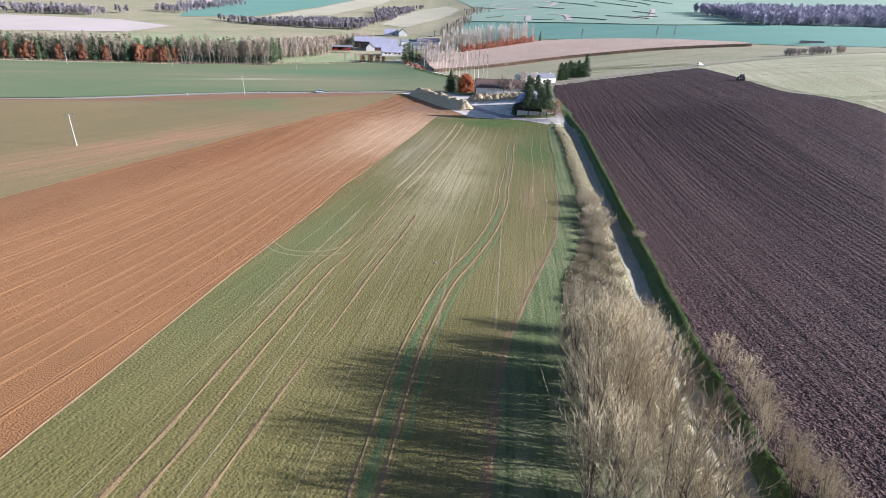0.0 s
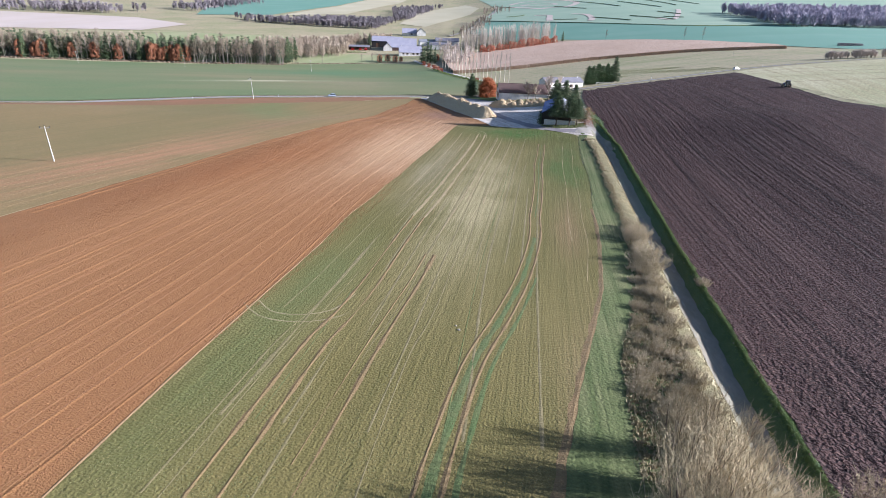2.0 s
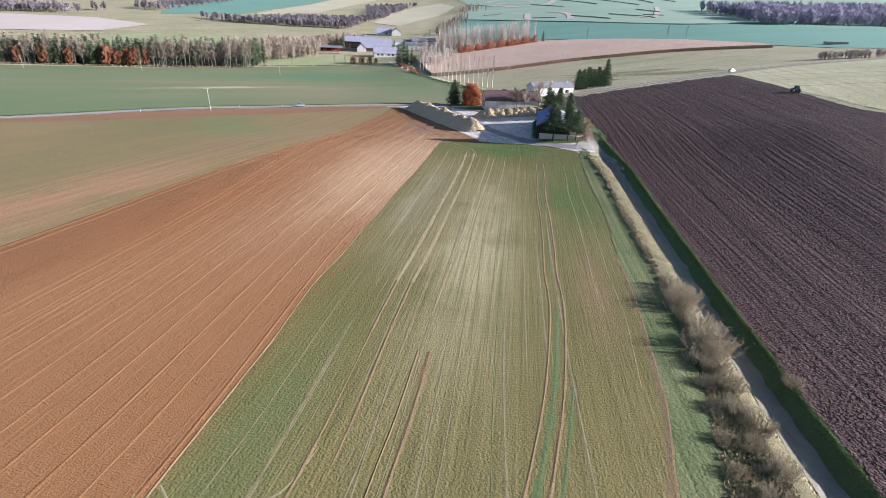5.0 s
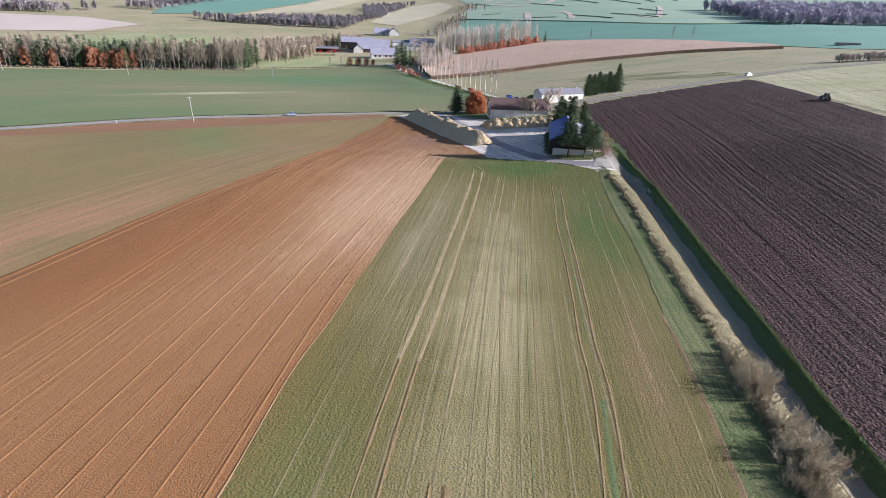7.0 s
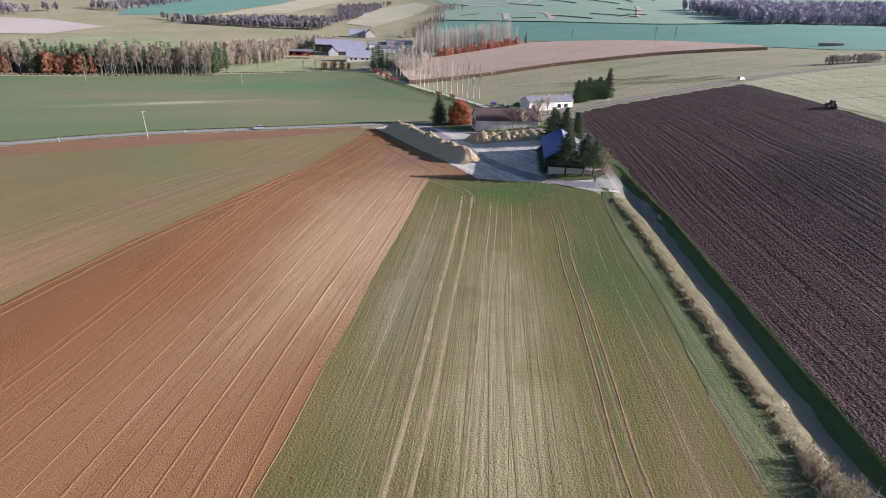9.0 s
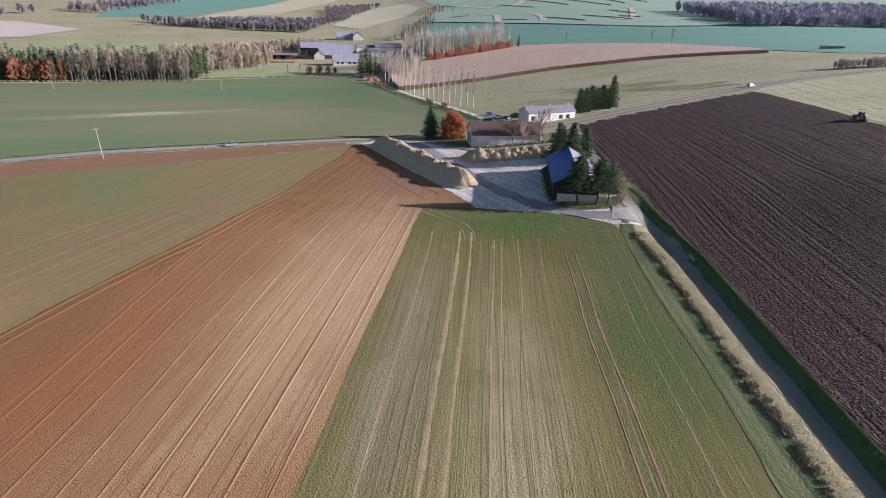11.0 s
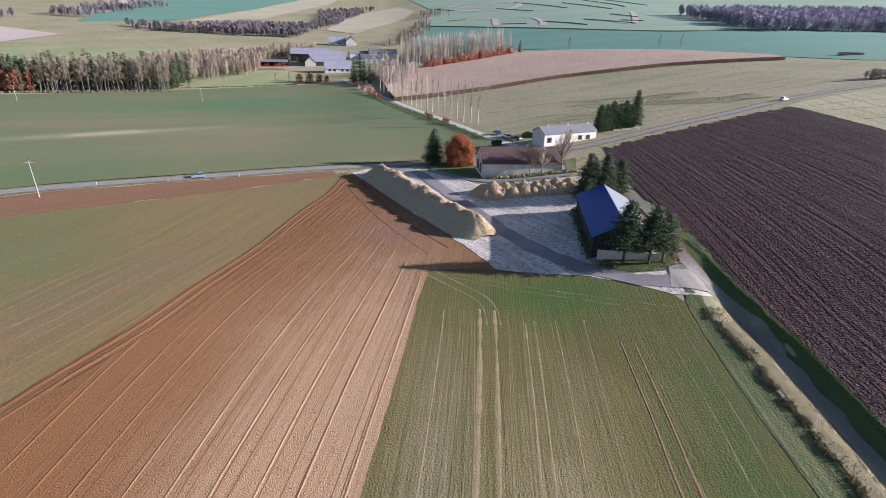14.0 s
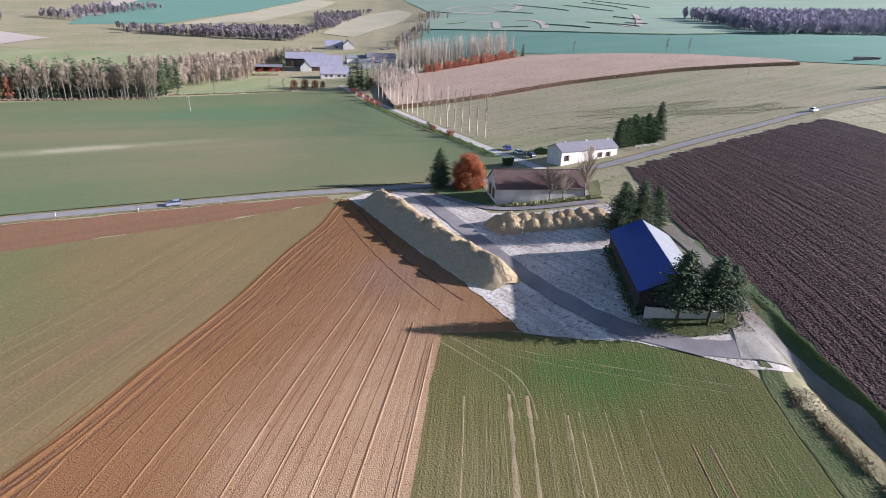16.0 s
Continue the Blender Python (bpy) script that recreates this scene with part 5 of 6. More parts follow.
def gabled(name, label, category, x, y, turn, length, w, eave, ridge, wall_mat, roof_mats, openings=(), windows=True, door=None, chimneys=(), base=-1.2, shutters=True, group="", left_door=False, wall_label="", roof_label="", gable_mat=None):
    root = thing(name, label, category, stand(x, y, turn), group)
    holes = list(openings) + ([door] if door else [])
    part("wall", wall_with_openings(-length / 2, length / 2, base, eave, -w / 2, -w / 2 + 0.4, holes), wall_mat, root, wall_label)
    back = Buf()
    back.box(-length / 2, length / 2, w / 2 - 0.4, w / 2, base, eave)
    part("wall", back, wall_mat, root)
    for a in (-length / 2 - 0.004, length / 2 - 0.396):
        part("gable", gable_wall(a, a + 0.4, w - 0.006, eave - 0.01, ridge - 0.02, base), gable_mat or wall_mat, root)
    for side, mat in zip((-1, 1), roof_mats):
        part("roof_slope", roof_slab(length, w, eave, ridge, side), mat, root, roof_label if side < 0 else "")
    cap = Buf()
    cap.tube([(-length / 2 - 0.25, 0, ridge + 0.17), (length / 2 + 0.25, 0, ridge + 0.17)], [0.12, 0.12], 6, True)
    part("ridge_cap", cap, roof_mats[1], root)
    for o in openings:
        if windows:
            window_part(root, *o[:4], -w / 2, shutters)
        else:
            dk = Buf()
            dk.box(o[0], o[0] + o[2], -w / 2 + 0.2, -w / 2 + 0.26, o[1], o[1] + o[3])
            part("door", dk, M["wood"], root, "dark wooden barn door")
    if door:
        d = Buf()
        for i in range(5):
            d.box(door[0] + i * door[2] / 5 + 0.01, door[0] + (i + 1) * door[2] / 5 - 0.01, -w / 2 + 0.14, -w / 2 + 0.2, door[1], door[1] + door[3])
        part("door", d, M["wood"], root, "brown plank door")
    if left_door:
        for a in (-w * 0.30, w * 0.06):
            d = Buf()
            for i in range(5):
                d.box(-length / 2 - 0.07, -length / 2 - 0.012, a + i * 0.42, a + i * 0.42 + 0.39, 0.0, 2.7)
            part("door", d, M["wood"], root, "weathered dark gable door")
    for cx in chimneys:
        c = Buf()
        c.box(cx - 0.24, cx + 0.24, -0.22, 0.22, ridge - 0.5, ridge + 0.45)
        c.box(cx - 0.29, cx + 0.29, -0.27, 0.27, ridge + 0.45, ridge + 0.54)
        c.tube([(cx, 0, ridge + 0.54), (cx, 0, ridge + 0.75)], [0.11, 0.10], 7, True)
        part("chimney", c, M["oldwall"], root)
    return root


gabled("barn", "long old barn with whitewashed wall and brown tiled roof", "barn", 37.6, 273.6, 2.0, 22.6, 9.6, 3.2, 6.4, M["oldwall"], (M["tiles"], M["tiles"]), left_door=True, roof_label="mossy brown tiles")
gabled("house", "white single-storey house with grey roof beside the lane", "house", 60.75, 307.85, 21.2, 21.4, 6.7, 3.6, 5.3, M["wall"], (M["slate"], M["slate"]),
       [(-9.2, 0.75, 1.0, 1.7), (3.4, 0.95, 1.0, 1.5), (6.7, 0.95, 1.0, 1.5)], chimneys=(-7.4, 0.8, 9.2))
# closed walls, coloured near black to stand in for a shaded open side
shed = gabled("shed", "shed beneath firs, blue and grey roof, walls near black for shade", "shed", 44.4, 223.2, 78.6, 24.6, 10.2, 3.3, 5.9, M["darkwood"], (M["sheetgrey"], M["sheetblue"]), gable_mat=M["darkwood"], roof_label="pale grey sheet roof slope")

b = Buf()
b.box(-5.3, 5.3, -0.1, 0.1, -0.4, 1.7)
for i in range(10):
    b.box(-5.36 + i * 1.18, -5.24 + i * 1.18, -0.14, 0.14, -0.4, 1.8)
solid("yard_wall", b, M["wall"], "low white panel wall under the firs", "wall", stand(43.0, 210.3, -10))

# ---- power poles ----
def power_pole(height):
    root = thing("power_pole", "pale concrete power pole with a crossarm", "pole", group="power line")
    p = Buf()
    p.tube([(0, 0, -0.3), (0, 0, height * 0.5), (0, 0, height)], [0.15, 0.12, 0.09], 8, True)
    part("shaft", p, M["concrete"], root)
    a = Buf()
    a.box(-1.0, 1.0, -0.06, 0.06, height - 0.45, height - 0.33)
    part("crossarm", a, M["concrete"], root)
    for x in (-0.9, 0, 0.9):
        i = Buf()
        i.tube([(x, 0, height - 0.33 + 0.33 * (x == 0)), (x, 0, height - 0.1 + 0.33 * (x == 0)), (x, 0, height + 0.02 + 0.33 * (x == 0))], [0.05, 0.08, 0.03], 6, True)
        part("insulator", i, M["dark_glass"], root)
    return root


pole = power_pole(8.6)
POLES = [(-77.6, 253.5, 20), (-75.8, 120.5, 5), (-99.5, 462, 20), (-191, 452, 20), (-264, 442, 20), (-20, 470, 20)]
pole.matrix_basis = stand(*POLES[0]) @ pose(0, 0, 0, 0, -3, 0)
for q in POLES[1:5]:
    copy_thing(pole, stand(*q) @ pose(0, 0, 0, 0, -3, 0)).scale = (1, 1, 0.84 if q[1] < 200 else 1)
root = thing("street_pole", "slim grey lamp pole by the house", "pole", stand(42.2, 303.5))
b = Buf()
b.tube([(0, 0, -0.2), (0, 0, 6.0)], [0.11, 0.07], 7, True)
part("shaft", b, M["concrete"], root)
b = Buf()
b.tube([(0, 0, 5.9), (0.5, 0, 6.15), (1.1, 0, 6.15)], [0.05, 0.05, 0.05], 6)
part("arm", b, M["concrete"], root)
fence = thing("garden_fence", "low weathered wooden fence beside the conifer screen", "fence", stand(85.5, 315.6, 22))
for i in range(7):
    b = Buf()
    b.box(-6.06 + 2 * i, -5.94 + 2 * i, -0.06, 0.06, -0.4, 1.0)
    part("post", b, M["concrete"], fence)
for z in (0.45, 0.85):
    b = Buf()
    b.box(-6.2, 6.2, -0.09, -0.05, z, z + 0.11)
    part("rail", b, M["concrete"], fence)
post = thing("marker_post", "short white roadside marker post", "post", stand(-70, 264.3), "lane markers")
b = Buf()
b.box(-0.08, 0.08, -0.06, 0.06, -0.2, 0.85)
b.box(-0.085, 0.085, -0.065, 0.065, 0.85, 0.95)
part("post_body", b, M["wall"], post)
for x in (-54.3, -38, -100, 112, 148, 190):
    copy_thing(post, stand(x, lane_y(x) - 3.6 if x < 100 else lane_y(x) + 3.6))


# ---- vehicles ----
def paint(name, colour):
    m, nodes, links, shader = nodes_of(name)
    shader.inputs["Base Color"].default_value = (*colour, 1)
    shader.inputs["Roughness"].default_value, shader.inputs["Metallic"].default_value = 0.35, 0.3
    shader.inputs["Coat Weight"].default_value = 0.5
    return m


M["rubber"] = plain("tyre_rubber", (0.02, 0.02, 0.02), (0.03, 0.03, 0.03), 2.0, 0.9, 0.2, 0.01)
M["rim"] = plain("steel_rim", (0.5, 0.5, 0.5), (0.4, 0.4, 0.4), 2.0, 0.4, 0.1, 0.01, metal=0.8)
M["lamp"] = plain("clear_lamp", (0.7, 0.7, 0.68), (0.6, 0.6, 0.6), 2.0, 0.2, 0, 0)
M["redlamp"] = plain("red_lamp", (0.4, 0.02, 0.02), (0.3, 0.02, 0.02), 2.0, 0.3, 0, 0)


def loft(profile, half, top_half):
    """Side profile (x, z) drawn out to both sides, narrower towards the top."""
    zmax = max(z for _, z in profile)
    zmin = min(z for _, z in profile)
    def wide(z):
        return half + (top_half - half) * ((z - zmin) / (zmax - zmin)) ** 2
    n = len(profile)
    buf = Buf()
    buf.add([(x, -wide(z), z) for x, z in profile] + [(x, wide(z), z) for x, z in profile],
            [tuple(range(n)), tuple(range(2 * n - 1, n - 1, -1)), *((i, n + i, n + (i + 1) % n, (i + 1) % n) for i in range(n))])
    return buf


def wheel(parent, x, y, z, r, width):
    t = Buf()
    t.tube([(x, y - width / 2, z), (x, y - width / 2 + 0.03, z), (x, y + width / 2 - 0.03, z), (x, y + width / 2, z)], [r * 0.9, r, r, r * 0.9], 14, True)
    w = part("wheel", t, M["rubber"], parent)
    i = Buf()
    i.tube([(x, y - width / 2 - 0.012, z), (x, y + width / 2 + 0.012, z)], [r * 0.6, r * 0.6], 10, True)
    part("rim", i, M["rim"], w)


def car(label, colour, m, group="parked cars"):
    root = thing("car", label, "car", m, group)
    part("body", loft([(-2.0, 0.28), (-2.05, 0.6), (-1.95, 0.88), (-1.3, 0.95), (0.75, 0.95), (1.75, 0.80), (2.05, 0.6), (2.0, 0.28)], 0.86, 0.82), paint("car_paint", colour), root)
    part("roof", loft([(-1.45, 1.34), (-1.3, 1.45), (0.05, 1.47), (0.25, 1.40)], 0.66, 0.58), paint("car_roof", colour), root)
    part("glass", loft([(-1.85, 0.94), (-1.5, 1.36), (0.2, 1.40), (0.85, 0.94)], 0.80, 0.63), M["dark_glass"], root)
    for x in (-1.25, 1.3):
        for y in (-0.74, 0.74):
            wheel(root, x, y, 0.31, 0.31, 0.2)
    for y in (-0.6, 0.6):
        for x, mat, nm in ((2.0, "lamp", "headlight"), (-2.02, "redlamp", "taillight")):
            l = Buf()
            l.box(x - 0.06, x + 0.06, y - 0.16, y + 0.16, 0.6, 0.74)
            part(nm, l, M[mat], root)
    return root


car("small blue car parked on the drive", (0.03, 0.07, 0.45), stand(42.6, 331.5, 100, 0.16))
car("white car parked on the drive", (0.75, 0.75, 0.75), stand(44.4, 323.2, 105, 0.16))
car("dark blue-grey car parked beside the house", (0.03, 0.04, 0.07), stand(46.8, 317, 120, 0.16))
car("silver hatchback on the lane", (0.30, 0.33, 0.40), stand(-48.2, lane_y(-48.2) - 1.0, 201, 0.16) @ Matrix.Diagonal((0.85, 0.85, 0.9, 1)), "cars on the lane")
car("white car driving on the lane beyond the house", (0.78, 0.78, 0.76), stand(168, lane_y(168) - 0.8, 27, 0.16), "cars on the lane")
for x, y, s in ((5.3, 62.3, 0.19), (5.0, 63.2, 0.14)):
    b = Buf()
    b.blob((0, 0, 0.05), s, random.Random(int(x * 10)), 0.6)
    solid("chalk_stone", b, M["gravel"], "pale chalk stone lying in the young crop", "stone", stand(x, y, 30, 0.06), "stones in the crop")

tractor = thing("tractor", "dark blue tractor working on the ploughed field", "tractor", stand(146.0, 259, 95, 0.1))
part("hood", loft([(0.1, 0.9), (0.1, 1.65), (1.7, 1.55), (1.9, 1.3), (1.9, 0.9)], 0.42, 0.36), paint("tractor_paint", (0.03, 0.05, 0.16)), tractor)
part("cab", loft([(-1.3, 1.1), (-1.2, 2.6), (-0.1, 2.6), (0.15, 1.1)], 0.78, 0.66), M["dark_glass"], tractor)
part("cab_roof", loft([(-1.35, 2.6), (-1.3, 2.78), (0, 2.78), (0.05, 2.6)], 0.8, 0.75), M["slate"], tractor)
for x, r, y in ((-0.9, 0.88, 0.85), (1.4, 0.62, 0.8)):
    for side in (-1, 1):
        wheel(tractor, x, side * y, r, r, 0.48)
b = Buf()
b.box(-3.6, -1.5, -0.12, 0.12, 0.7, 0.9)
for i in range(5):
    b.add([(-1.9 - i * 0.4, -0.6 + i * 0.3, 0.0), (-1.6 - i * 0.4, -0.5 + i * 0.3, 0.0), (-1.75 - i * 0.4, -0.45 + i * 0.3, 0.8)], [(0, 1, 2)])
    b.box(-2.0 - i * 0.4, -1.9 - i * 0.4, -0.7 + i * 0.3, -0.5 + i * 0.3, 0.1, 0.8)
part("plough", b, M["wood"], tractor, "rusty mounted plough")


# ---- along the drive: clipped hedge blocks and poplars ----
rng = random.Random(21)
def poplar_shape(seed, height):
    """A straight pale trunk with short steep branches towards the top."""
    r = random.Random(seed)
    wood, fine = Buf(), Buf()
    wood.tube([(0, 0, -0.2), (0.05, 0.03, height * 0.35), (-0.04, 0.05, height * 0.7), (0, 0, height)], [0.26, 0.21, 0.13, 0.03], 7)
    for _ in range(50):
        u, a = r.uniform(0.36, 0.97), r.uniform(0, 6.28)
        q = limb(wood, r, (0, 0, height * u), (math.cos(a), math.sin(a), r.uniform(1.2, 2.2)), height * 0.15 * (1.25 - u), 0.045, 0.012, 0.15, 3, 4, 0.3)
        for c, d in zip(q, q[1:]):
            shoots(fine, r, c, d, 6, height * 0.06, 0.018, 0.8, 0.3)
    return wood, fine


poplar = plant("poplar", "tall bare poplar with a pale straight trunk by the drive", "tree", poplar_shape(80, 16.5), M["palebark"], M["mauve"], stand(39.4, 357), "drive poplars")
POPLARS = [(37.6, 365), (35.4, 371), (33.4, 378.5), (31.7, 388), (29.4, 396.5), (27.5, 406), (25.6, 415), (23.5, 423.5), (21.3, 432), (19.2, 441.5), (16.9, 449.5), (14.8, 459), (12.6, 468), (10.6, 478), (8.4, 486), (6.3, 494), (4.4, 502), (2, 511), (-0.5, 520)]
for x, y in POPLARS:
    k = rng.uniform(0.92, 1.12)
    copy_thing(poplar, stand(x, y, rng.uniform(0, 360))).scale = (k, k, k)


def hedge_block(length, w, h, mat, label):
    buf = Buf()
    for _ in range(int(length * w * h * 16)):
        c = (rng.uniform(-length / 2, length / 2), rng.uniform(-w / 2, w / 2), rng.uniform(0.05, h))
        s = rng.uniform(0.14, 0.28)
        buf.lump(c, s, s * 0.7, s * 0.6, rng.uniform(0, 3))
    return solid("clipped_hedge", buf, mat, label, "hedge", group="drive hedges")


red_hedge = hedge_block(4.4, 2.0, 2.3, M["russet"], "clipped block hedge with russet red leaves")
red_hedge.matrix_basis = stand(22.2, 386, 104)
for x, y, k in ((27.2, 366.4, 1.1), (-1.2, 485, 1.2), (-4.4, 497, 1.3), (-7.8, 511, 1.4), (-12.5, 529, 1.3), (-17.6, 547, 1.4)):
    copy_thing(red_hedge, stand(x, y, 104)).scale = (k, k, k)
green_hedge = hedge_block(11.4, 1.3, 1.3, M["greentuft"], "low green hedge beside the drive")
green_hedge.matrix_basis = stand(22.6, 400, 104)
for i in range(16):
    u = i / 15
    y = 326 + 170 * u
    copy_thing(green_hedge, stand(35.0 - 0.207 * (y - 326) - 0.00022 * (y - 326) ** 2, y, 104))
b = Buf()
for i in range(260):
    b.lump((rng.uniform(-1.6, 1.6), rng.uniform(-1.3, 1.3), rng.uniform(0.1, 2.6)), 0.3, 0.25, 0.2, rng.uniform(0, 3))
solid("dark_bush", b, M["needles"], "dark rounded evergreen bush at the junction", "shrub", stand(37.8, 308))
b = Buf()
for i in range(240):
    a, u = rng.uniform(0, 6.28), rng.random() ** 0.5
    b.lump((math.cos(a) * u * 2.2, math.sin(a) * u * 1.8, rng.uniform(0.1, 2.2 - u)), 0.3, 0.25, 0.2, a)
solid("garden_bush", b, M["greentuft"], "bright green garden bush by the house", "shrub", stand(51.5, 321))

# ---- rough tussocks in the pasture behind the house ----
b = Buf()
pts = []
for _ in range(900):
    u, w = rng.random(), rng.random()
    x, y = 66 + 105 * u, 342 + 22 * u + (70 - 25 * u) * w
    if noise.noise(Vector((x * 0.02, y * 0.05, 3.0))) < -0.08:
        continue
    pts += [(x + rng.gauss(0, 2.6), y + rng.gauss(0, 0.7)) for _ in range(rng.randint(4, 16))]
tufts(b, rng, pts, 0.3, 4, 1.3)
solid("pasture_tussocks", b, leafy("rough_pasture_tuft", (0.24, 0.255, 0.125), (0.33, 0.29, 0.17)), "rough green and tan tussocks in the pasture", "grass", kind="stuff")

# ---- reed field ----
REED_FRONT = [(8, 470), (36, 484), (68.6, 498), (122.8, 525), (170, 536), (209.7, 543.5), (255, 543), (297, 540)]
REED_BACK = [(-2, 590), (20, 612), (60, 640), (113, 659), (158, 650), (203.4, 632), (250, 606), (297, 560)]
b = Buf()
cols, rows_n = 150, 34
for j in range(rows_n + 1):
    for i in range(cols + 1):
        u, w = i / cols * (len(REED_FRONT) - 1), j / rows_n
        k = min(int(u), len(REED_FRONT) - 2)
        p = Vector(REED_FRONT[k]).lerp(Vector(REED_FRONT[k + 1]), u - k).lerp(Vector(REED_BACK[k]).lerp(Vector(REED_BACK[k + 1]), u - k), w)
        p += Vector((rng.uniform(-0.5, 0.5), rng.uniform(-0.5, 0.5)))
        b.v.append((p.x, p.y, ground_z(p.x, p.y) + 2.5 + rng.uniform(-0.03, 0.03)))
for j in range(rows_n):
    for i in range(cols):
        a = j * (cols + 1) + i
        b.f.append((a, a + 1, a + cols + 2, a + cols + 1))
reed_root = thing("reed_field", "dense pinkish-brown stand of tall dry reeds", "reeds", kind="stuff")
part("reed_tops", b, M["reeds"], reed_root, kind="stuff", smooth_faces=True)
b = Buf()
front = curve_through([(x, y, 0) for x, y in REED_FRONT], 0.9)
for p in front:
    if noise.noise(p * 0.4) > 0.3:
        continue
    h = rng.uniform(2.2, 3.0)
    for _ in range(6):
        q = p + Vector((rng.uniform(-0.5, 0.5), rng.uniform(-0.9, 0.7), 0))
        z = ground_z(q.x, q.y)
        b.tube([(q.x, q.y, z - 0.1), (q.x + rng.uniform(-0.1, 0.1), q.y, z + h * 0.6), (q.x + rng.uniform(-0.2, 0.2), q.y - 0.1, z + h)], [0.12, 0.17, 0.05], 4)
part("reed_edge", b, M["reedstalk"], reed_root, "cut edge of standing reeds", kind="stuff")
b = Buf()
for p, q in zip(front, front[1:]):
    b.add([(p.x, p.y + 0.9, ground_z(p.x, p.y) - 0.2), (q.x, q.y + 0.9, ground_z(q.x, q.y) - 0.2), (q.x, q.y + 0.9, ground_z(q.x, q.y) + 2.35), (p.x, p.y + 0.9, ground_z(p.x, p.y) + 2.35)], [(0, 1, 2, 3)])
part("reed_stalks", b, M["reedstalk"], reed_root, kind="stuff")

# ---- woods ----
def far_tree(seed, h, w, tone):
    """A light bare crown for far woods: trunk and a cloud of thin shoots."""
    r = random.Random(seed)
    wood, fine = Buf(), Buf()
    wood.tube([(0, 0, -0.3), (r.uniform(-0.3, 0.3), r.uniform(-0.3, 0.3), h * 0.6), (0, 0, h * 0.95)], [0.2, 0.13, 0.03], 5)
    for _ in range(26):
        u = r.uniform(0.3, 0.95)
        a = r.uniform(0, 6.28)
        p = Vector((0, 0, h * u))
        d = Vector((math.cos(a), math.sin(a), r.uniform(0.5, 1.3)))
        q = limb(wood, r, p, d, w * (1.15 - u * 0.7), 0.07, 0.02, 0.3, 2, 3, 0.2)
        for s in q[1:]:
            spray(fine, r, s, d, w * 0.5, 10, 0.05, 0.6)
    return wood, fine


wood_kinds = [plant("woodland_tree", "leafless tall tree with pale trunk at the wood edge", "tree", far_tree(90 + i, 18.5, 3.6, 0), M["woodbark"], M["woodtwig"], stand(-150 - 5 * i, 522), "wood edge trees") for i in range(3)]
pine_kinds = [plant("woodland_spruce", "dark green spruce in the wood", "tree", conifer(100 + i, 17.5, 3.4, 0.06, 0.6, 0.95, 0.35, 0.6, 0.3), M["bark"], M["needles"], stand(-180 - 6 * i, 530), "wood spruces") for i in range(2)]
oak_kinds = [plant("autumn_tree", "rusty orange autumn tree at the wood edge", "tree", leafy_tree(110, 13.5, 4.0, 0.12, 2600, 0.28), M["bark"], M["rust"], stand(-215, 497), "autumn trees")]


def wood_line(x):
    return 523 + (x + 130) * 0.26 if x > -210 else 502 + (x + 210) * 0.19


for i in range(560):
    x = -134 - 248 * (i + rng.random()) / 560
    depth = 5 + rng.random() * 60 if i % 5 < 3 else rng.random() * 6
    y = wood_line(x) - 8 + depth
    choice = rng.random()
    if x < -205 and choice < 0.3 or depth > 5 and choice < 0.72:
        src = rng.choice(pine_kinds)
    elif depth < 12 and (-238 < x < -207 and choice < 0.8 or x < -207 and choice < 0.4):
        src = oak_kinds[0]
    else:
        src = rng.choice(wood_kinds)
    k = rng.uniform(0.78, 1.12)
    copy_thing(src, stand(x, y, rng.uniform(0, 360))).scale = (k * rng.uniform(0.85, 1.2), k * rng.uniform(0.85, 1.2), k)
b = Buf()
for i in range(900):
    x = rng.uniform(-395, -60)
    y = wood_line(x) - 12 + abs(rng.gauss(0, 4)) if x < -132 else 531 + (x + 130) * 0.4 + rng.gauss(0, 1)
    b.blob((x, y, ground_z(x, y) + 0.3), rng.uniform(0.4, 1.3) * (1 if x < -132 else 0.5), rng, 0.7)
solid("undergrowth", b, M["brush"], "low brown brush along the wood edge", "brush", kind="stuff")


def scatter(name, label, category, spots, pair_list, mats, scale=(0.8, 1.2)):
    """Far trees joined into one mass."""
    root = thing(name, label, category, kind="stuff")
    for idx, (nm, mat) in enumerate(zip(("trunks", "crowns"), mats)):
        allb = Buf()
        r = random.Random(5)
        for x, y in spots:
            src = pair_list[r.randrange(len(pair_list))][idx]
            k, a = r.uniform(*scale), r.uniform(0, 6.28)
            ca, sa, z0 = math.cos(a) * k, math.sin(a) * k, ground_z(x, y)
            allb.add([(x + vx * ca - vy * sa, y + vx * sa + vy * ca, z0 + vz * k) for vx, vy, vz in src.v], src.f)
        part(nm, allb, mat, root, kind="stuff")
    return root


def light_crown(seed, h, w, shoots=70, r0=0.09):
    r = random.Random(seed)
    wood, fine = Buf(), Buf()
    wood.tube([(0, 0, -0.3), (0, 0, h * 0.9)], [0.22, 0.04], 4)
    for _ in range(shoots):
        u, a = r.uniform(0.2, 0.95), r.uniform(0, 6.28)
        spray(fine, r, (0, 0, h * u * 0.8), (math.cos(a), math.sin(a), r.uniform(0.4, 1.4)), w * (1.3 - u * 0.6), 2, r0, 0.3)
    return wood, fine


def line_spots(line, step, wide, seed):
    r = random.Random(seed)
    out = []
    for p in curve_through([(x, y, 0) for x, y in line], step):
        out += [(p.x + r.uniform(-wide, wide), p.y + r.uniform(-wide, wide)) for _ in range(2)]
    return out


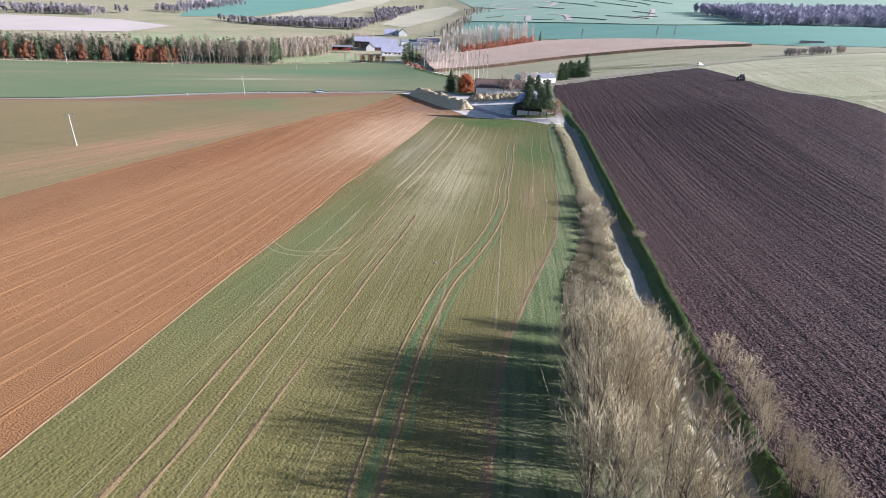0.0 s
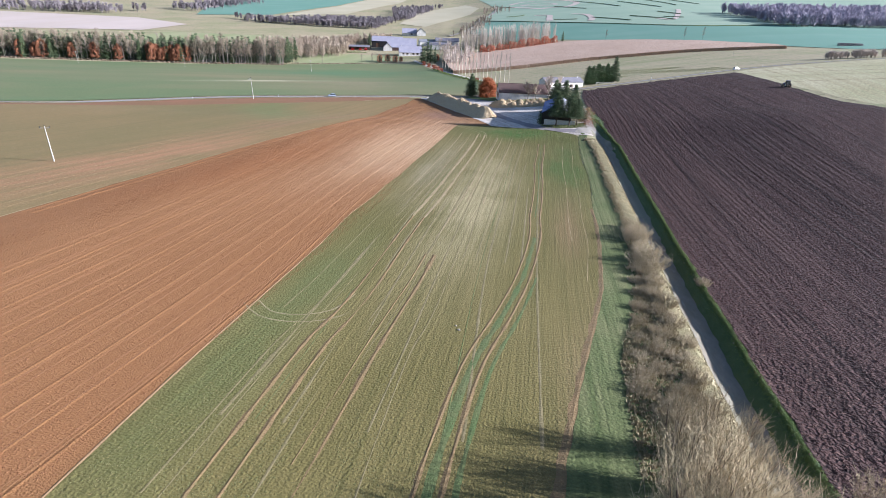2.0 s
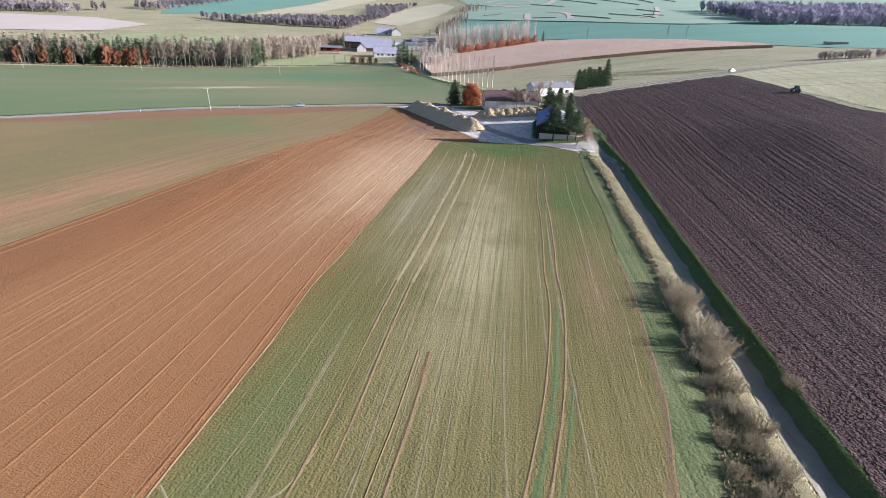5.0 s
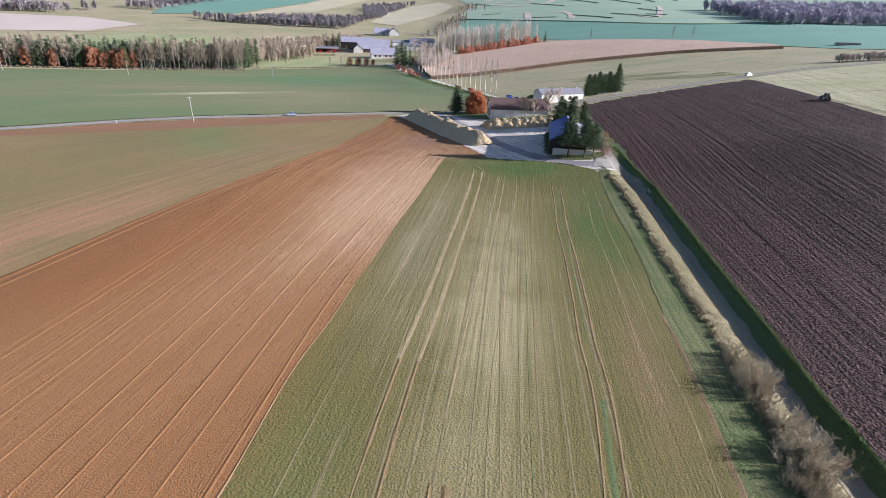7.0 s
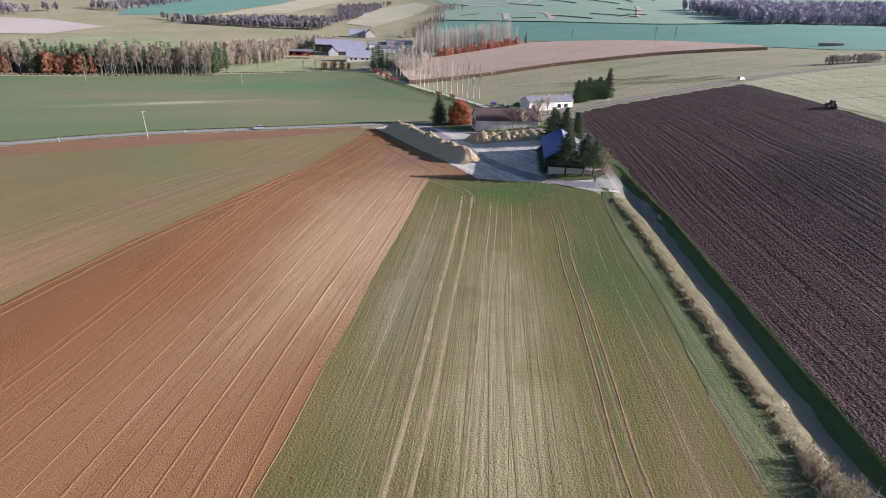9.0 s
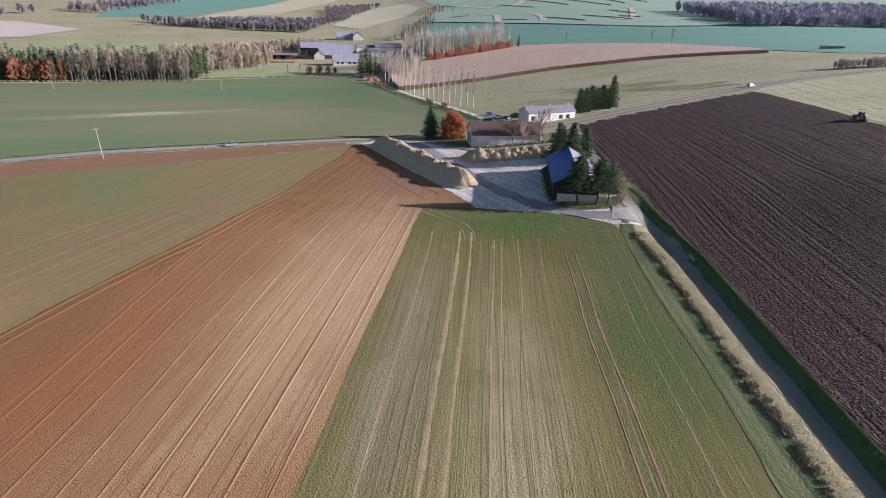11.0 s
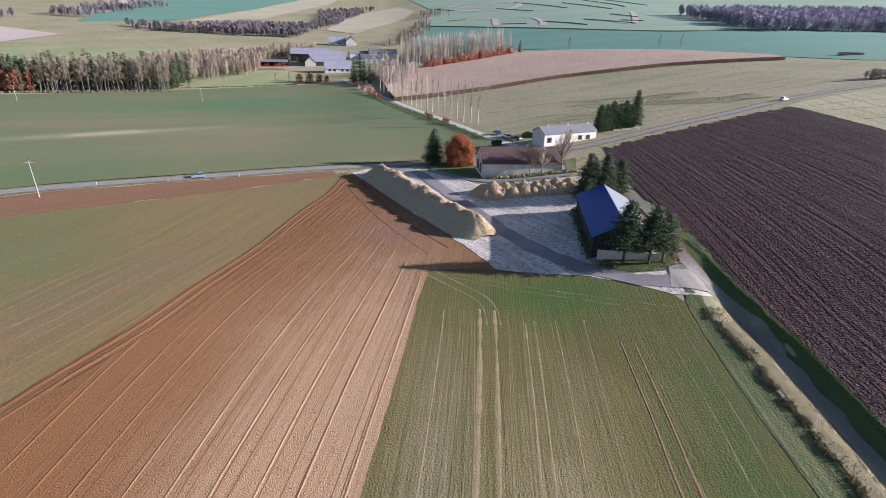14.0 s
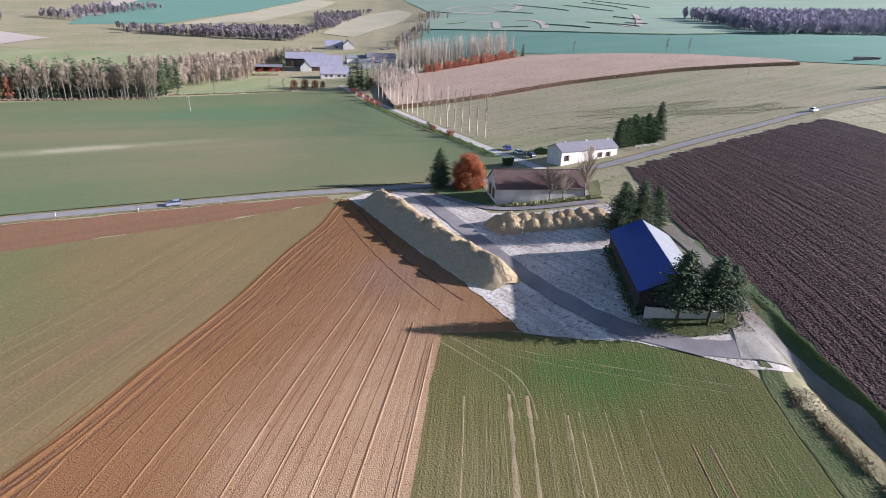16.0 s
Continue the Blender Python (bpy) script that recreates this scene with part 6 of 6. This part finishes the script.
def patch_spots(corners, count, seed):
    r = random.Random(seed)
    a, b_, c, d = (Vector(q) for q in corners)
    out = []
    for _ in range(count):
        u, v = r.random(), r.random()
        p = a.lerp(b_, u).lerp(d.lerp(c, u), v)
        out.append((p.x, p.y))
    return out


crowns = [light_crown(i, 11, 3.2) for i in range(3)]
thick = [light_crown(i + 9, 9, 3.8, 60, 0.22) for i in range(2)]
mass = [light_crown(i + 19, 9, 4.2, 36, 0.27) for i in range(3)]
scatter("scrub_wood", "pale leafless scrub wood behind the meadow", "wood", patch_spots([(-150, 545), (-98, 600), (-100, 690), (-200, 640)], 560, 1) + patch_spots([(-105, 660), (-70, 690), (-60, 720), (-110, 700)], 120, 2), crowns, (M["twig"], M["scrubtwig"]))
scatter("drive_copse", "leafless copse of thin pinkish twigs at the head of the drive", "wood", patch_spots([(-2, 548), (14, 540), (34, 610), (2, 640)], 90, 22), [light_crown(51, 13, 2.6, 80, 0.05)], (M["woodbark"], M["mauve"]))
scatter("hill_hedgerow", "dark leafless hedgerow on the far hillside", "hedgerow", line_spots([(-300, 900), (-228, 866), (-155, 846), (-100, 850)], 5, 7, 3) + patch_spots([(-285, 862), (-95, 836), (-75, 960), (-180, 930)], 420, 4)
        + patch_spots([(-80, 960), (-60, 1000), (-10, 1380), (-110, 1250)], 300, 5), thick, (M["bark"], M["hedgedark"]))
scatter("farm_copse", "leafless trees around the hill road", "wood", line_spots([(20, 760), (42, 850), (60, 960)], 7, 12, 6) + patch_spots([(60, 1080), (110, 1100), (110, 1200), (70, 1200)], 30, 7), crowns, (M["bark"], M["twig"]))
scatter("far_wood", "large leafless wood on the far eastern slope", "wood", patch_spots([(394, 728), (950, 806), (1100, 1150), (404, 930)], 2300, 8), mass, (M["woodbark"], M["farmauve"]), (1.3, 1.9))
scatter("far_wood_west", "dark wood on the far western hill", "wood", patch_spots([(-640, 860), (-470, 890), (-450, 960), (-640, 930)], 150, 9) + patch_spots([(-440, 985), (-385, 985), (-365, 1260), (-450, 1260)], 130, 10), thick, (M["woodbark"], M["hedgedark"]), (1.0, 1.6))
scatter("poplar_plantation", "rows of bare pale poplars behind the reeds", "plantation", patch_spots([(16, 640), (122, 662), (110, 700), (20, 690)], 300, 12), [light_crown(30, 23, 1.8, 90, 0.05)], (M["palebark"], M["mauve"]), (0.85, 1.1))
autumn = [leafy_tree(130 + i, 8.0 + i, 2.7, 0.28, 420, 0.30) for i in range(2)]
scatter("autumn_row", "row of red autumn trees along the plantation", "tree row", line_spots([(38, 615), (60, 625), (85, 636), (116, 652)], 3.4, 1.2, 13), autumn, (M["palebark"], M["crimson"]))
scatter("roadside_thicket", "leafless thicket on the eastern roadside", "thicket", patch_spots([(246, 402), (285, 400), (300, 412), (255, 414)], 40, 14), [light_crown(40, 5.0, 3.0, 110, 0.05)], (M["woodbark"], M["mauve"]))

for x, y, k in ((171, 662, 0.55), (243, 634, 0.6), (259, 627, 0.6)):
    copy_thing(wood_kinds[0], stand(x, y, 50 * k)).scale = (k, k, k)
copy_thing(pole, stand(233.5, 499, 10)).scale = (0.7, 0.7, 0.8)

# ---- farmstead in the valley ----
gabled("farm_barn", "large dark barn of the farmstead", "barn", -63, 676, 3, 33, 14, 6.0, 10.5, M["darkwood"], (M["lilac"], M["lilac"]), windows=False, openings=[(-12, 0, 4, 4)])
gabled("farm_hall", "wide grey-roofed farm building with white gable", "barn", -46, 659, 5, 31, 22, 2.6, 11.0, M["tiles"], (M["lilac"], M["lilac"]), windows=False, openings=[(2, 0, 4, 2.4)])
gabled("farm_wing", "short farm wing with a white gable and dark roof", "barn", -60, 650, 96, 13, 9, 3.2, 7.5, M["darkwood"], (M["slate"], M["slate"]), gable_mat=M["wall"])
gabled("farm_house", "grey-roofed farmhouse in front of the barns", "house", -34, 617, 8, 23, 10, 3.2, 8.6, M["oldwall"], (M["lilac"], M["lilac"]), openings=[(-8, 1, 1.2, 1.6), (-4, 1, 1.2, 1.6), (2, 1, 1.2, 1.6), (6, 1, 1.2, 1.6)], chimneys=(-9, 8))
gabled("farm_store", "white-roofed farm store behind the hall", "barn", -17, 690, 10, 24, 10, 4.0, 6.0, M["wall"], (M["sheetgrey"], M["sheetgrey"]))
gabled("farm_shed", "dull purple-grey farm shed", "shed", 2, 690, 8, 26, 13, 4.5, 7.5, M["oldwall"], (M["slate"], M["slate"]))
gabled("farm_shed", "long low grey shed near the drive", "shed", -6, 660, 8, 24, 10, 4.0, 6.5, M["oldwall"], (M["slate"], M["slate"]))
gabled("hill_house", "white house on the rise behind the farm", "house", -46, 786, 6, 18, 11, 2.8, 8.0, M["oldwall"], (M["lilac"], M["lilac"]), openings=[(2, 1, 1.6, 1.6)], chimneys=(6,))
gabled("hill_house", "white-gabled wing of the house behind the farm", "house", -31, 783, 96, 12, 11, 4.0, 8.5, M["wall"], (M["slate"], M["slate"]))
shelter = thing("machine_shelter", "open-fronted machine shelter with flat grey roof", "shelter", stand(-90, 643, 10))
b = Buf()
b.add([(-12, -5, 3.6), (12, -5, 3.6), (12, 5, 4.6), (-12, 5, 4.6), (-12, -5, 3.8), (12, -5, 3.8), (12, 5, 4.8), (-12, 5, 4.8)], [(3, 2, 1, 0), (4, 5, 6, 7), (0, 1, 5, 4), (1, 2, 6, 5), (2, 3, 7, 6), (3, 0, 4, 7)])
part("roof", b, M["slate"], shelter)
for x in (-11.5, -4, 4, 11.5):
    b = Buf()
    b.box(x - 0.15, x + 0.15, -4.8, -4.5, -0.5, 3.65)
    part("post", b, M["wood"], shelter)
b = Buf()
b.box(-12, 12, 4.6, 4.9, -0.5, 4.5)
part("back_wall", b, M["tiles"], shelter)
for x, w in ((-6, 3.2), (2, 2.6), (7.5, 3.0)):
    b = Buf()
    b.box(x - w / 2, x + w / 2, -3.5, 1.0, 0.4, 1.9)
    b.box(x - w / 4, x + w / 4, -1.0, 0.8, 1.9, 2.7)
    part("machine", b, M["redlamp"], shelter, "red farm machine under the roof")
far_hedge = hedge_block(26, 3.0, 2.6, M["hedgedark"], "low dark hedge on the far grassland")
far_hedge.matrix_basis = stand(362, 556, 12)
garden = hedge_block(20, 1.2, 1.5, M["greentuft"], "long clipped green garden hedge before the shelter")
garden.matrix_basis = stand(-88, 622, 12)
for x, y, k in ((-59, 564, 1.0), (-52, 568, 1.05), (-45, 567, 0.95), (-40, 572, 0.7), (-6, 572, 0.8)):
    copy_thing(oak_kinds[0], stand(x, y, 40 * k)).scale = (0.72 * k, 0.8 * k, (0.6 + 0.1 * math.sin(x)) * k)
for x, y, k in ((-20, 566, 0.95), (-15, 570, 1.15), (-12, 562, 1.0), (-80, 655, 0.85), (-8, 557, 0.8), (-18, 560, 0.8), (124, 655, 0.7)):
    copy_thing(pine_kinds[0], stand(x, y, 90 * k)).scale = (k, k, k)
for x, y, k in ((-75, 560, 0.4), (-65, 556, 0.45), (-108, 545, 0.4), (0, 575, 0.8), (6, 590, 0.8), (-4, 600, 0.9), (8, 560, 0.8), (-2, 545, 0.8)):
    copy_thing(wood_kinds[1], stand(x, y, 90 * k)).scale = (k, k, k)

# ---- curving hedges and paths on the far pasture ----
def far_lines(name, material, label, runs, category="hedge"):
    buf = Buf()
    for points, width, h in runs:
        ribbon(buf, points, width, 0.75, crown=h * 0.5, step=8)
    return solid(name, buf, material, label, category, kind="structure")


far_lines("pasture_paths", M["rose"], "pale mown paths curving over the far pasture",
          [([(130, 1330), (170, 1420), (240, 1420), (262, 1300), (225, 1170), (175, 1160)], 12, 0), ([(120, 1250), (150, 1190), (175, 1130)], 14, 0), ([(150, 1290), (200, 1330), (215, 1250), (170, 1230), (150, 1290)], 7, 0),
           ([(140, 1000), (160, 985), (152, 930), (148, 895)], 9, 0), ([(195, 985), (212, 960), (208, 900), (198, 862)], 9, 0), ([(285, 850), (300, 830), (345, 940), (365, 1000)], 7, 0)], "path")
far_lines("pasture_hedges", M["bank"], "dark low hedge lines on the far pasture",
          [([(200, 1180), (225, 1110), (238, 1080)], 2.6, 1.5), ([(262, 1330), (290, 1180), (300, 1100)], 2.6, 1.5), ([(155, 905), (185, 890)], 2.6, 1.5), ([(210, 905), (235, 860), (245, 835)], 2.6, 1.5),
           ([(95, 1000), (120, 1005), (125, 1020)], 2.6, 1.5), ([(262, 900), (290, 850), (300, 825)], 3, 1.5), ([(335, 1250), (350, 1130), (358, 1060)], 2.6, 1.5), ([(400, 1330), (405, 1180), (400, 1110)], 2.6, 1.5),
           ([(440, 1400), (450, 1250), (455, 1150)], 2.6, 1.5), ([(300, 870), (320, 850)], 3, 1.5), ([(60, 955), (180, 838), (301, 741), (420, 750)], 3, 1.2), ([(100, 1300), (130, 1210)], 2.6, 1.5), ([(320, 960), (335, 905)], 3, 1.5)])
far_lines("hill_road", M["gravel"], "pale road climbing the far hill", [([(5, 770), (22, 815), (40, 890), (55, 1000), (80, 1100), (92, 1200), (100, 1300)], 5, 0)], "road")
